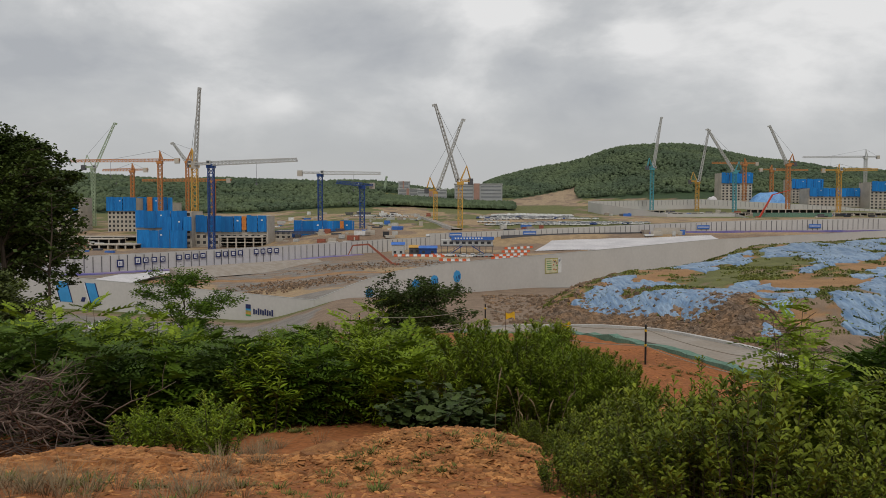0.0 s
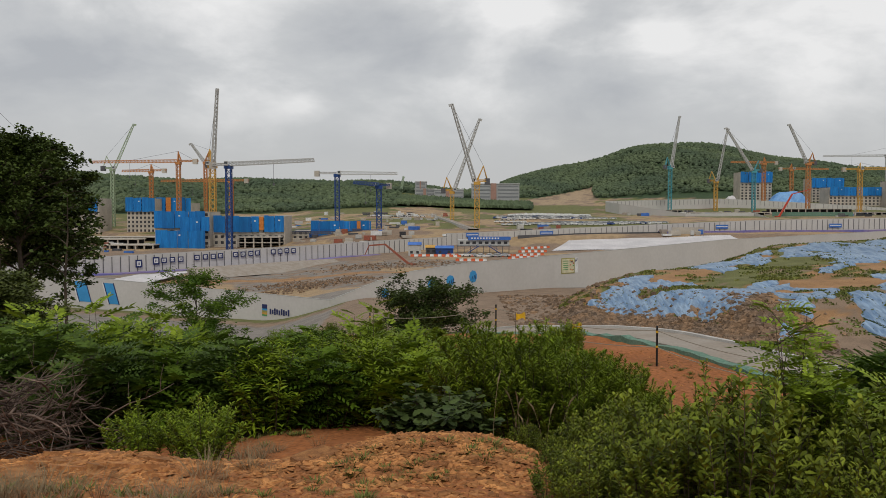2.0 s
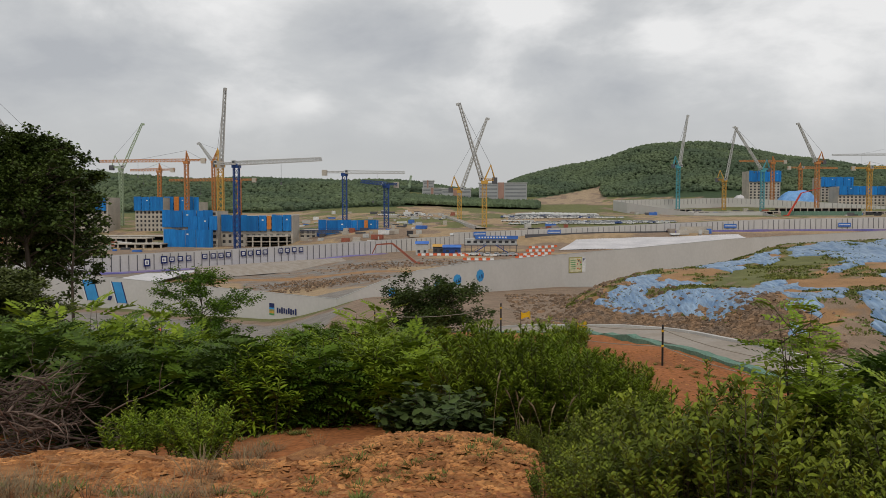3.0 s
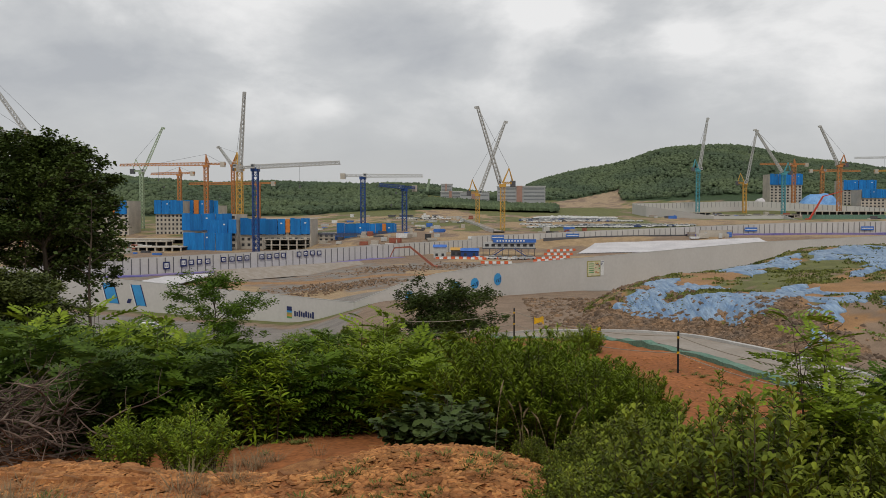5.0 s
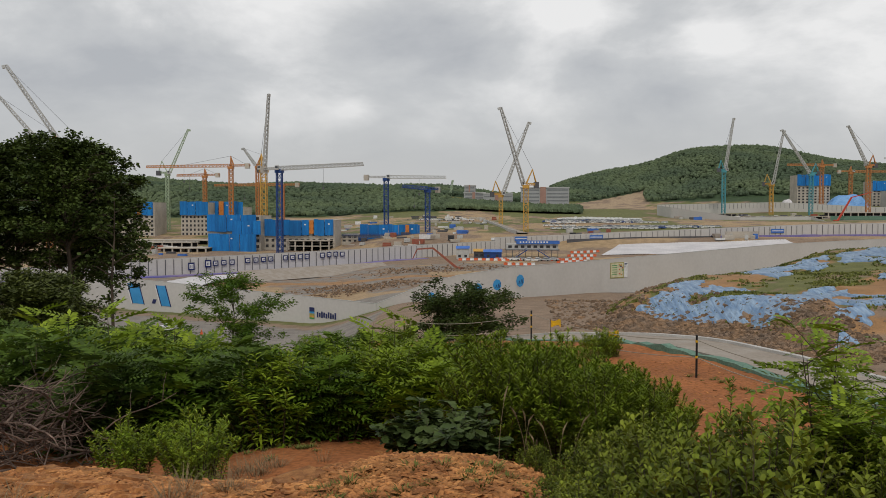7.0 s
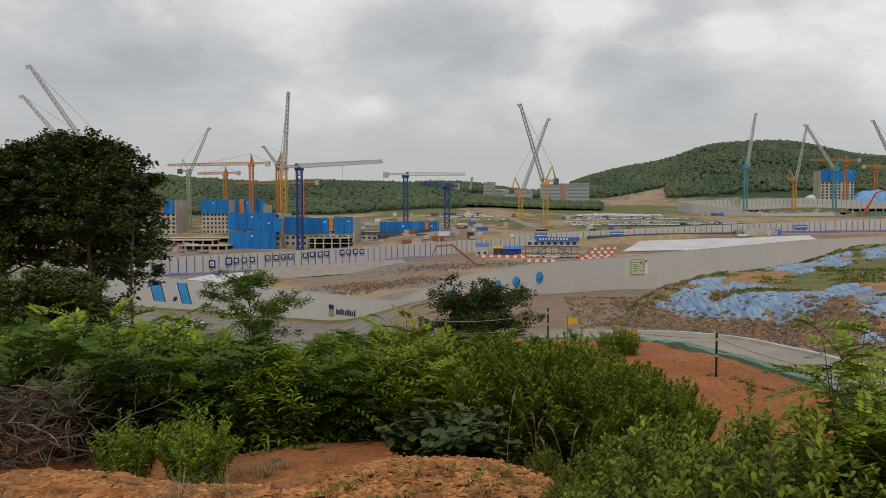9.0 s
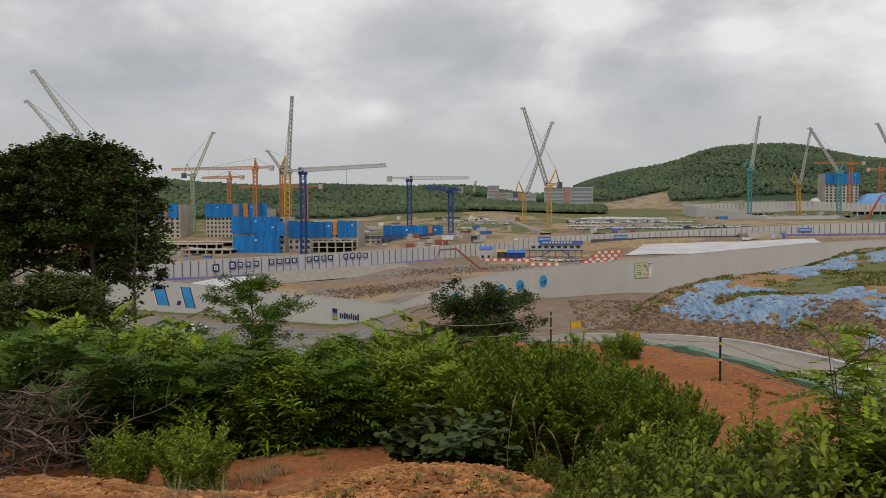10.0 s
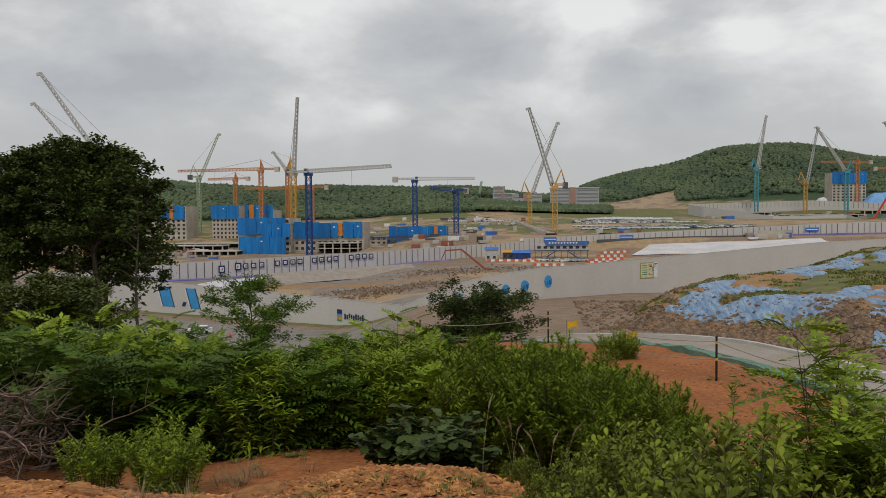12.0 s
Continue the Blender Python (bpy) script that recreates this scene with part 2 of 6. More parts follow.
PURPLE_SHEET = surface("purple_liner", (0.24, 0.19, 0.36), (0.15, 0.14, 0.40), scale=0.08, fine=1, rough=0.6, spread=0.15)
PATHWAY = surface("pale_concrete_path", (0.34, 0.30, 0.26), (0.29, 0.245, 0.20), scale=0.5, fine=8, rough=0.9, bump=0.01)
KERB = surface("white_kerb", (0.55, 0.53, 0.5), rough=0.8)
NET_GREEN = surface("green_netting", (0.14, 0.24, 0.18), (0.1, 0.19, 0.14), scale=2, fine=14, rough=0.8, spread=0.25)
ROPE = surface("rope", (0.35, 0.32, 0.26), rough=0.9)
BLACK = surface("black_post", (0.015, 0.015, 0.016), rough=0.5)
YELLOW_TAPE = surface("yellow_plastic", (0.75, 0.45, 0.02), (0.6, 0.36, 0.02), scale=6, rough=0.5)
DEADWOOD = surface("dead_branch", (0.2, 0.145, 0.115), (0.055, 0.036, 0.028), scale=2, fine=20, rough=0.95, per_object=0.55)
STRAW = surface("dry_grass", (0.25, 0.185, 0.105), (0.17, 0.13, 0.075), scale=3, rough=0.9, island=0.3)
BLUE_SIGN = surface("blue_print", (0.05, 0.30, 0.62), (0.04, 0.26, 0.55), scale=0.4, rough=0.5)
NAVY = surface("navy_print", (0.02, 0.03, 0.12), rough=0.5)
WHITE_PRINT = surface("white_print", (0.75, 0.75, 0.74), rough=0.5)
CREAM = surface("cream_board", (0.66, 0.62, 0.42), rough=0.6)
OLIVE_FRAME = surface("olive_frame", (0.36, 0.34, 0.10), rough=0.6)
RED = surface("red_print", (0.55, 0.07, 0.04), rough=0.5)
GREEN_PRINT = surface("green_print", (0.08, 0.32, 0.10), rough=0.5)
BARRIER_RED = surface("orange_plastic", (0.68, 0.13, 0.045), rough=0.5)
RUST = surface("rust_red_paint", (0.34, 0.10, 0.06), (0.25, 0.09, 0.06), rough=0.6)
CARPAINT = [surface("car_paint_" + n, c, rough=0.3) for n, c in (("white", (0.8, 0.8, 0.79)), ("silver", (0.52, 0.53, 0.54)), ("grey", (0.12, 0.12, 0.13)), ("blue", (0.05, 0.1, 0.3)))]
GLASS_DARK = surface("car_glass", (0.09, 0.10, 0.11), rough=0.15)
ROOF_BLUE = surface("blue_sheet_roof", (0.06, 0.18, 0.55), (0.05, 0.14, 0.45), scale=0.5, rough=0.5)
APARTMENT = surface("pale_apartment_wall", (0.38, 0.39, 0.39), (0.34, 0.34, 0.34), scale=0.05, rough=0.8)
# window bands greyed lighter than glass to paint in the distance haze
FAR_GLASS = surface("far_window_band", (0.24, 0.25, 0.26), rough=0.3)
BARK = surface("bark", (0.10, 0.075, 0.055), (0.06, 0.045, 0.035), scale=3, fine=25, rough=0.95, bump=0.02, stretch=(1, 1, 0.25))
# red made paler, so the plaster colour carries the distance haze
TOWER_RED = surface("hazed_red_plaster", (0.40, 0.24, 0.19), (0.34, 0.2, 0.16), scale=0.1, rough=0.85)


# ---- the land ----
SLOPE_Y = (-200, -30, -1, 5.6, 8.7, 11, 13, 16, 22, 28, 33, 45, 75, 110, 170, 200, 260, 330, 385, 424, 432, 520, 600, 700, 900, 1400, 4500)
RIGHT_Z = (30, 20.5, 18.05, 17.4, 16.7, 16.25, 15.95, 15.65, 15.6, 15.4, 14.6, 10.8, 6.0, 4.6, 2.6, 1.2, -0.3, -0.5, 0.2, 3.0, 6.0, 10.5, 13.5, 14.5, 22, 30, 40)
LEFT_Z = (30, 20.5, 18.05, 17.4, 16.7, 16.1, 15.7, 15.2, 14.9, 14.0, 12.8, 8.0, 2.0, -1.0, -2.6, -3.0, -3.2, -3.0, -2.0, -1.0, -1.0, 1.0, 6.0, 10.5, 14, 20, 30)


def ridge(x, y, cx, cy, rx, ry, h, turn=0.0):
    dx, dy = x - cx, y - cy
    a = radians(turn)
    dx, dy = dx * math.cos(a) + dy * math.sin(a), dy * math.cos(a) - dx * math.sin(a)
    return h * math.exp(-((dx / rx) ** 2 + (dy / ry) ** 2))


def wobble(x, y, size, seed=0.0):
    return noise.noise(Vector((x / size, y / size, seed)))


def hills(x, y):
    """The wooded hills round the site."""
    z = sum(ridge(x, y, cx, 1230, rx, 230, h) for cx, rx, h in ((90, 70, 29), (170, 70, 30), (250, 70, 43), (320, 80, 46), (400, 90, 36), (500, 120, 32), (640, 150, 23), (800, 180, 28)))
    z += sum(ridge(x, y, cx, 1060, rx, 240, h) for cx, rx, h in ((-620, 120, 26), (-500, 100, 33), (-400, 90, 16), (-320, 90, 19), (-230, 90, 24), (-140, 90, 10), (-60, 90, 17), (-800, 150, 30)))
    return z * (1 + 0.10 * wobble(x, y, 90, 3.1)) if y > 550 else 0.0


# the near fence: x, y, top
NEAR_TOP = [(-121.17, 212.00, 5.09), (-89.18, 190.00, 4.29), (-40.27, 165.00, 2.97), (-22.93, 152.00, 2.95), (-14.70, 157.00, 6.07), (-8.56, 162.00, 7.52), (2.56, 170.00, 8.68), (22.24, 191.00, 9.03), (74.01, 232.00, 11.21), (159.92, 300.00, 12.24)]
HEAP_X = (13, 17, 22, 27, 31, 35, 50, 62, 80, 96, 140)
HEAP_TOE = (113, 112, 108, 102, 95, 88, 88, 90, 93, 95, 98)
HEAP_CREST = (114, 113, 123, 131, 137, 141, 152, 165, 175, 180, 190)
HEAP_BROW_Z = (4.6, 6.0, 7.5, 8.3, 8.8, 9.1, 9.3, 9.5, 9.7, 9.9, 10.4)
HEAP_TOP_Z = (4.7, 6.4, 8.1, 8.7, 9.0, 9.2, 10.0, 11.9, 12.7, 13.5, 15.0)


def spoil(x, y):
    """How much the spoil heap rises over the slope: a steep front, a gently rising top, and a drop behind its crest."""
    toe, crest = float(np.interp(x, HEAP_X, HEAP_TOE)), float(np.interp(x, HEAP_X, HEAP_CREST))
    if x < 11 or y < toe - 6 or y > crest + 40:
        return 0.0
    base = float(np.interp(y, SLOPE_Y, RIGHT_Z))
    brow = min(toe + 15, crest)
    low, top = float(np.interp(x, HEAP_X, HEAP_BROW_Z)), float(np.interp(x, HEAP_X, HEAP_TOP_Z))
    level = low + (top - low) * min(1.0, max(0.0, (y - brow) / max(1.0, crest - brow)))
    level += 0.5 * wobble(x, y, 10, 8.2) + 0.14 * wobble(x, y, 4, 1.2) + 0.4 * abs(wobble(x * 0.5 + y * 0.3, y * 0.16, 4.2, 2.7))
    return max(0.0, level - base) * smooth(11, 20, x) * smooth(toe - 5, brow, y) * (1 - smooth(crest + 1, crest + 34, y))


def ground_z(x, y):
    bend = min(max(0.0, x - 7.0) * 2.0, 16.0) * smooth(14, 20, y) * (1 - smooth(45, 90, y))
    far = y
    y = y + bend
    left = 1 - smooth(-0.25, -0.10, x / max(y, 12.0))
    z = float(np.interp(y, SLOPE_Y, RIGHT_Z)) * (1 - left) + float(np.interp(y, SLOPE_Y, LEFT_Z)) * left
    y = far
    if y < 60:
        z += ridge(x, y, 0.75, 9.0, 1.6, 1.1, 0.5) + ridge(x, y, -2.9, 8.6, 1.4, 0.8, 0.26) - ridge(x, y, -1.3, 10.6, 1.0, 1.3, 0.15)
        z += 0.10 * wobble(x, y, 2.1) + 0.05 * wobble(x, y, 0.6, 2.0)
    if 60 < y < 210 and x > 5:
        z += spoil(x, y)
    if y > 550:
        z += hills(x, y)
    if 30 < y < 900:
        z += 0.5 * wobble(x, y, 25, 5.0) * smooth(30, 70, y)
    return z


SOILS = {"orange": (0.27, 0.097, 0.031), "dry": (0.30, 0.22, 0.14), "dirt": (0.205, 0.145, 0.10), "sand": (0.3, 0.212, 0.122), "grass": (0.118, 0.122, 0.042), "wood": (0.035, 0.06, 0.025), "grey": (0.19, 0.17, 0.15), "clay": (0.27, 0.152, 0.07)}


def soil(x, y):
    n1 = wobble(x, y, 6, 4.0) + 0.5 * wobble(x, y, 1.7, 4.0)
    if y < 34 and not (y > 24 and x < -6) and not (x > 9.5 and y > 26):
        return "orange" if n1 > -0.62 else "dry"
    if y < 60:
        return "grass" if x < 2 else "dirt"
    cx, cy = (34.6, 97.0)
    if ((x - cx) / 4.2) ** 2 + ((y - cy) / 7.0) ** 2 < 1:
        return "clay"
    if y < 215 and x > 12 and spoil(x, y) > 1.5:
        if y < float(np.interp(x, HEAP_X, HEAP_TOE)) + 11:
            return "clay" if n1 > -0.1 else "dirt"
        return "clay" if wobble(x, y, 15, 9.0) + 0.5 * wobble(x, y, 2.5, 3.0) > 0.12 else ("grass" if n1 > -0.25 else "dirt")
    if y < 190:
        if x < -20 and y > 110:
            line = float(np.interp(x, [q[0] for q in NEAR_TOP], [q[1] for q in NEAR_TOP])) - y
            return "grey" if line < -1 or line > 9 + 1.5 * n1 else ("dirt" if line > 4 else "grass")
        return "dirt"
    if y < 330:
        if abs(y - 262 - 0.05 * x + 3 * wobble(x, y, 20, 2)) < 5:
            return "clay"
        return "sand" if wobble(x, y, 30, 4.0) > 0.25 else ("dirt" if n1 > 0 else "grey")
    if y < 480:
        return "sand" if wobble(x, y, 22, 4.0) > 0.1 else "dirt"
    h = hills(x, y)
    n2 = wobble(x, y, 60, 4.0)
    a = x / y + 0.004 * n2
    if -0.07 < a < 0.085 and 770 < y < 905:
        return "wood" if y < 838 else "grass"
    if 0.062 < a < 0.158 and 850 < y < 905 + (a - 0.062) * 1300:
        return "dry" if wobble(x, y, 14, 1.0) > -0.15 else "dirt"
    if h > (4.5 if x < -20 else 9):
        return "wood"
    bare = 0.02 if y < 720 else -0.2
    n3 = wobble(x, y, 14, 1.0)
    return "grass" if n2 + 0.6 * n3 > bare else ("sand" if n3 > -0.2 else "dirt")


def build_ground():
    rows, y = [], -180.0
    while y < 4600:
        rows.append(y)
        y += 14 if y < -14 else (1.0 if y < 4 else (0.16 if y < 14 else 0.011 * y + 0.1))
    cols = [math.sinh(3.0 * s) / math.sinh(3.0) for s in np.linspace(-1, 1, 241)]
    verts, tint = [], []
    for y in rows:
        for u in cols:
            x = u * (max(y, 0) * 1.15 + 60)
            verts.append((x, y, ground_z(x, y)))
            tint.append((*SOILS[soil(x, y)], 1))
    w = len(cols)
    faces = [(r * w + c, r * w + c + 1, (r + 1) * w + c + 1, (r + 1) * w + c) for r in range(len(rows) - 1) for c in range(w - 1)]
    me = mesh_of("ground", verts, faces, GROUND, flat=False)
    col = me.color_attributes.new("soil", "FLOAT_COLOR", "POINT")
    col.data.foreach_set("color", np.array(tint, dtype=np.float32).ravel())
    tagged(new("ground", me), "stony orange and brown soil falling to a building site", "ground", kind="structure")


build_ground()


def woods(name, label, boxes, count, size):
    """Far wooded slopes: crowns as lumpy clusters, one object."""
    rnd = random.Random(5)
    bm = bmesh.new()
    bmesh.ops.create_icosphere(bm, subdivisions=1, radius=1)
    tv = np.array([v.co[:] for v in bm.verts])
    tf = [[v.index for v in f.verts] for f in bm.faces if f.calc_center_median().z > -0.3]
    bm.free()
    V, F, k = [], [], 0
    tries = 0
    while k < count and tries < count * 12:
        tries += 1
        x0, x1, y0, y1 = boxes[tries % len(boxes)]
        x, y = rnd.uniform(x0, x1), rnd.uniform(y0, y1)
        if soil(x, y) != "wood":
            continue
        z, r = ground_z(x, y), size * rnd.uniform(0.55, 1.25)
        jit = np.array([[rnd.uniform(0.7, 1.25)] for _ in tv])
        a = rnd.uniform(0, 6.3)
        rot = np.array([[math.cos(a), -math.sin(a), 0], [math.sin(a), math.cos(a), 0], [0, 0, 1]])
        p = (tv * jit) @ rot.T * np.array([r, r, r * rnd.uniform(0.8, 1.25)]) + np.array([x, y, z + r * 0.45 + 1.8])
        V.append(p)
        F += [[i + len(tv) * k for i in f] for f in tf]
        k += 1
    me = mesh_of(name, np.concatenate(V), F, LEAF_FAR, flat=True)
    tagged(new(name, me), label, "woodland", kind="stuff")


woods("woodland", "dense green deciduous woods over the far hills", [(-850, 40, 720, 1120), (-750, 40, 720, 1120), (60, 900, 980, 1290), (60, 620, 930, 1260), (-60, 75, 770, 840)], 48000, 2.35)


# ---- site hoarding ----
def hoarding(name, points, height, label, posts=0.0, foot=0.0):
    """A long sheet-metal fence: a ribbed wall along some points (x, y, top z), with posts on the near side if asked for."""
    root = thing(name, (0, 0, 0), 0, label, "site fence", kind="structure")
    ps = []
    for (xa, ya, za), (xb, yb, zb) in zip(points, points[1:]):
        a, b = Vector((xa, ya, za)), Vector((xb, yb, zb))
        d = (b - a).xy.normalized()
        nrm = Vector((d.y, -d.x, 0)) * 0.06
        p = [a + nrm, b + nrm, b - nrm, a - nrm]
        low = [Vector((q.x, q.y, min(q.z - height, ground_z(q.x, q.y) - 0.3))) for q in p]
        part("sheeting", Shape().add(low + p, [(3, 2, 1, 0), (4, 5, 6, 7), (0, 1, 5, 4), (1, 2, 6, 5), (2, 3, 7, 6), (3, 0, 4, 7)]), HOARDING, root)
        part("capping", Shape().beam(a + Vector((0, 0, 0.05)), b + Vector((0, 0, 0.05)), 0.2, 0.1), PALE, root)
        if posts:
            length = (b - a).length
            for i in range(int(length / posts)):
                ps.append(a.lerp(b, i * posts / length) + nrm * 3)
    if posts:
        pm = Shape().box(-0.08, 0.08, -0.14, 0.14, -height + foot, -0.35).mesh("post", STEEL_DARK)
        for q in ps:
            part("post", pm, None, root, at=Matrix.Translation(q))
    return root


hoarding("fence_near", NEAR_TOP, 7.5, "tall plain light-grey sheet-metal site fence")
FAR_TOP = [(-165.91, 262.00, 0.91), (-131.94, 285.00, 2.81), (-65.04, 340.00, 4.51), (-33.36, 372.00, 5.65), (-6.09, 400.00, 6.25)]
hoarding("fence_far", FAR_TOP, 6.0, "grey sheet fence with dark posts round the works", posts=3.0)
FAR_TOP2 = [(-6.27, 410.00, 7.58), (28.34, 430.00, 8.48), (105.76, 450.00, 11.40), (160.96, 460.00, 13.45), (249.58, 470.00, 14.99), (313.88, 480.00, 15.61)]
hoarding("fence_far", FAR_TOP2, 6.0, "grey sheet fence with dark posts round the works", posts=3.0)
RIGHT_TOP = [(131.39, 760.00, 26.14), (136.22, 720.00, 23.87), (171.47, 640.00, 16.12), (223.37, 640.00, 16.61), (221.73, 600.00, 12.76)]
hoarding("fence_hill", RIGHT_TOP, 6.0, "plain grey sheet fence on the slope")
hoarding("fence_hill", [(132.24, 765.00, 26.69), (246.26, 800.00, 29.28), (335.02, 780.00, 24.41), (402.53, 760.00, 19.25), (495.97, 760.00, 17.30)], 5.0, "pale grey sheet fence behind the upper works", posts=4.0)

hoarding("fence_back", [(-153.56, 690.00, 14.07), (-90.87, 730.00, 16.29), (-4.76, 770.00, 18.27)], 5.0, "long pale hoarding behind the building field")


# ---- tower cranes ----
def lattice(shape, a, b, wide, high, bays, thick, taper=1.0, triangle=False):
    """A braced girder from a to b."""
    a, b = Vector(a), Vector(b)
    d = (b - a).normalized()
    s = d.cross(Vector((0, 0, 1)))
    s = Vector((1, 0, 0)) if s.length < 0.05 else s.normalized()
    u = s.cross(d)
    offs = [(-1, -1), (1, -1), (0, 1)] if triangle else [(-1, -1), (1, -1), (1, 1), (-1, 1)]

    def node(k, o):
        t = k / bays
        w = 1 + (taper - 1) * t
        return a.lerp(b, t) + s * (o[0] * wide / 2 * w) + u * (o[1] * high / 2 * w)
    for o in offs:
        shape.beam(node(0, o), node(bays, o), thick * 1.25)
    m = len(offs)
    for k in range(bays):
        for i in range(m):
            o, q = offs[i], offs[(i + 1) % m]
            shape.beam(node(k, o), node(k + 1, q), thick * 0.8)
            shape.beam(node(k + 1, o), node(k + 1, q), thick * 0.7)


def crane(at, top, jib, paint, jib_paint, label, mast=2.4, tie=0.0, kind="hammer", counter=None):
    """A tower crane. at: foot; top: height of the slewing ring; jib: the vector from the ring to the tip of the jib."""
    root = thing("tower_crane", at, 0, label, "tower crane", "tower cranes")
    h, j = top - at[2], Vector(jib)
    flat = Vector((j.x, j.y, 0))
    d = flat.normalized() if flat.length > 0.5 else Vector((1, 0, 0))
    sh = Shape()
    lattice(sh, (0, 0, 0), (0, 0, h), mast, mast, max(4, int(h / (mast * 1.15))), 0.34)
    part("mast", sh, paint, root)
    part("slewing_ring", Shape().box(-mast * 0.75, mast * 0.75, -mast * 0.75, mast * 0.75, h - 0.6, h + 1.2), paint, root)
    side = Vector((d.y, -d.x, 0))
    cab = Shape()
    c = side * mast * 1.0 + d * 1.2
    cab.box(c.x - 0.9, c.x + 0.9, c.y - 0.9, c.y + 0.9, h + 0.9, h + 3.1)
    box = part("cab", cab, PALE, root)
    part("cab_window", Shape().box(c.x - 0.7, c.x + 0.7, c.y - 0.96, c.y - 0.9, h + 1.7, h + 2.8), GLASS_DARK, box)
    back = -d * (counter if counter else (14 if kind == "hammer" else 7))
    top0 = Vector((0, 0, h + 1.8))
    arm = Shape()
    if kind == "hammer":
        tip = Vector((j.x, j.y, h + 1.8 + j.z))
        lattice(arm, top0, tip, 1.7, 2.0, max(6, int(flat.length / 2.6)), 0.3, taper=0.7, triangle=True)
        part("jib", arm, jib_paint, root)
        hang = top0.lerp(tip, 0.55) - Vector((0, 0, 1.2))
        hook = part("hook_line", Shape().beam(hang, hang - Vector((0, 0, 9)), 0.12), STEEL_DARK, root)
        part("hook_block", Shape().box(hang.x - 0.4, hang.x + 0.4, hang.y - 0.3, hang.y + 0.3, hang.z - 10.2, hang.z - 9), STEEL_DARK, hook)
    else:
        foot = top0 + d * 1.5
        tip = foot + j
        lattice(arm, foot, tip, 1.9, 1.9, max(8, int(j.length / 2.4)), 0.3, taper=0.6)
        head = tip + Vector((0, 0, -0.4))
        arm.beam(head, head + d * 1.6 + Vector((0, 0, -0.5)), 1.1, 1.4)
        part("boom", arm, jib_paint, root)
    cj = Shape()
    lattice(cj, top0, top0 + back, 1.8, 1.0, 5, 0.28)
    part("counter_jib", cj, jib_paint if kind == "hammer" else paint, root)
    end = top0 + back * 0.88
    part("counterweight", Shape().box(end.x - 1.5, end.x + 1.5, end.y - 1.3, end.y + 1.3, end.z - 2.2, end.z + 1.3), CONCRETE if kind == "hammer" else STEEL_DARK, root)
    if tie or kind == "luff":
        ap = top0 + (Vector((0, 0, tie)) if kind == "hammer" else Vector((0, 0, 8.5)) + back * 0.55)
        fr = Shape()
        for s in (-1, 1):
            fr.beam(top0 + side * 0.9 * s, ap, 0.45)
            fr.beam(top0 + back * (0.15 if kind == "hammer" else 0.9) + side * 0.8 * s, ap, 0.4)
        part("apex_frame", fr, paint, root)
        rope = Shape()
        if kind == "hammer":
            rope.beam(ap, top0.lerp(tip, 0.62), 0.14)
        else:
            rope.beam(ap, tip, 0.13)
        rope.beam(ap, top0 + back * 0.9, 0.14)
        part("pendant_line", rope, STEEL_DARK, root)
    return root


# foot, ring height, jib vector, mast paint, jib paint, label, kind, apex, mast width
WEST_CRANES = [
    ((-116.16, 420.00, -0.25), 40.48, (49, -34, 0), BLUE, PALE, "blue tower crane with a long pale lattice jib", "hammer", 0, 2.6),
    ((-139.31, 470.00, -2.64), 43.26, (4.5, -6, 41), YELLOW, PALE, "yellow luffing crane with its pale boom nearly upright", "luff", 0, 3.0),
    ((-189.20, 560.00, -1.24), 50.01, (-64, 10, 0), ORANGE, ORANGE, "orange tower crane with a thin horizontal jib", "hammer", 6.5, 2.4),
    ((-241.27, 650.00, -2.43), 47.87, (-26, 8, 0), ORANGE, ORANGE, "small orange tower crane behind the blocks", "hammer", 5, 2.4),
    ((-175.51, 640.00, -2.02), 39.68, (-58, 10, 0), ORANGE, ORANGE, "orange flat-top crane with its jib over the roofs", "hammer", 0, 2.4),
    ((-250.74, 600.00, -0.76), 47.32, (13, 4, 32), GREEN_PALE, GREEN_PALE, "pale green luffing crane with a raised boom", "luff", 0, 2.2),
    ((-201.59, 660.00, -2.72), 55.84, (-11, 3, 14), ORANGE, PALE, "far luffing crane with a short pale boom", "luff", 0, 2.2),
]
MIDDLE_CRANES = [
    ((-76.21, 520.00, 0.37), 40.15, (37, 6, 0), BLUE, PALE, "dark blue tower crane with a pale flat jib", "hammer", 0, 2.6),
    ((-46.21, 480.00, 1.88), 31.80, (-11, -26, 0.5), BLUE, BLUE, "dark blue tower crane seen along its jib", "hammer", 0, 2.6),
    ((-5.09, 560.00, -1.03), 30.40, (17, 6, 48), YELLOW, PALE, "yellow luffing crane with a pale raised boom", "luff", 0, 2.4),
    ((10.07, 480.00, 1.95), 34.06, (-13, -4, 43), YELLOW, PALE, "yellow luffing crane with its boom raised steeply", "luff", 0, 2.6),
    ((-65.36, 900.00, 10.66), 30.79, (3, 5, 22), GREEN_PALE, GREEN_PALE, "small far luffing crane before the woods", "luff", 0, 2.2),
]
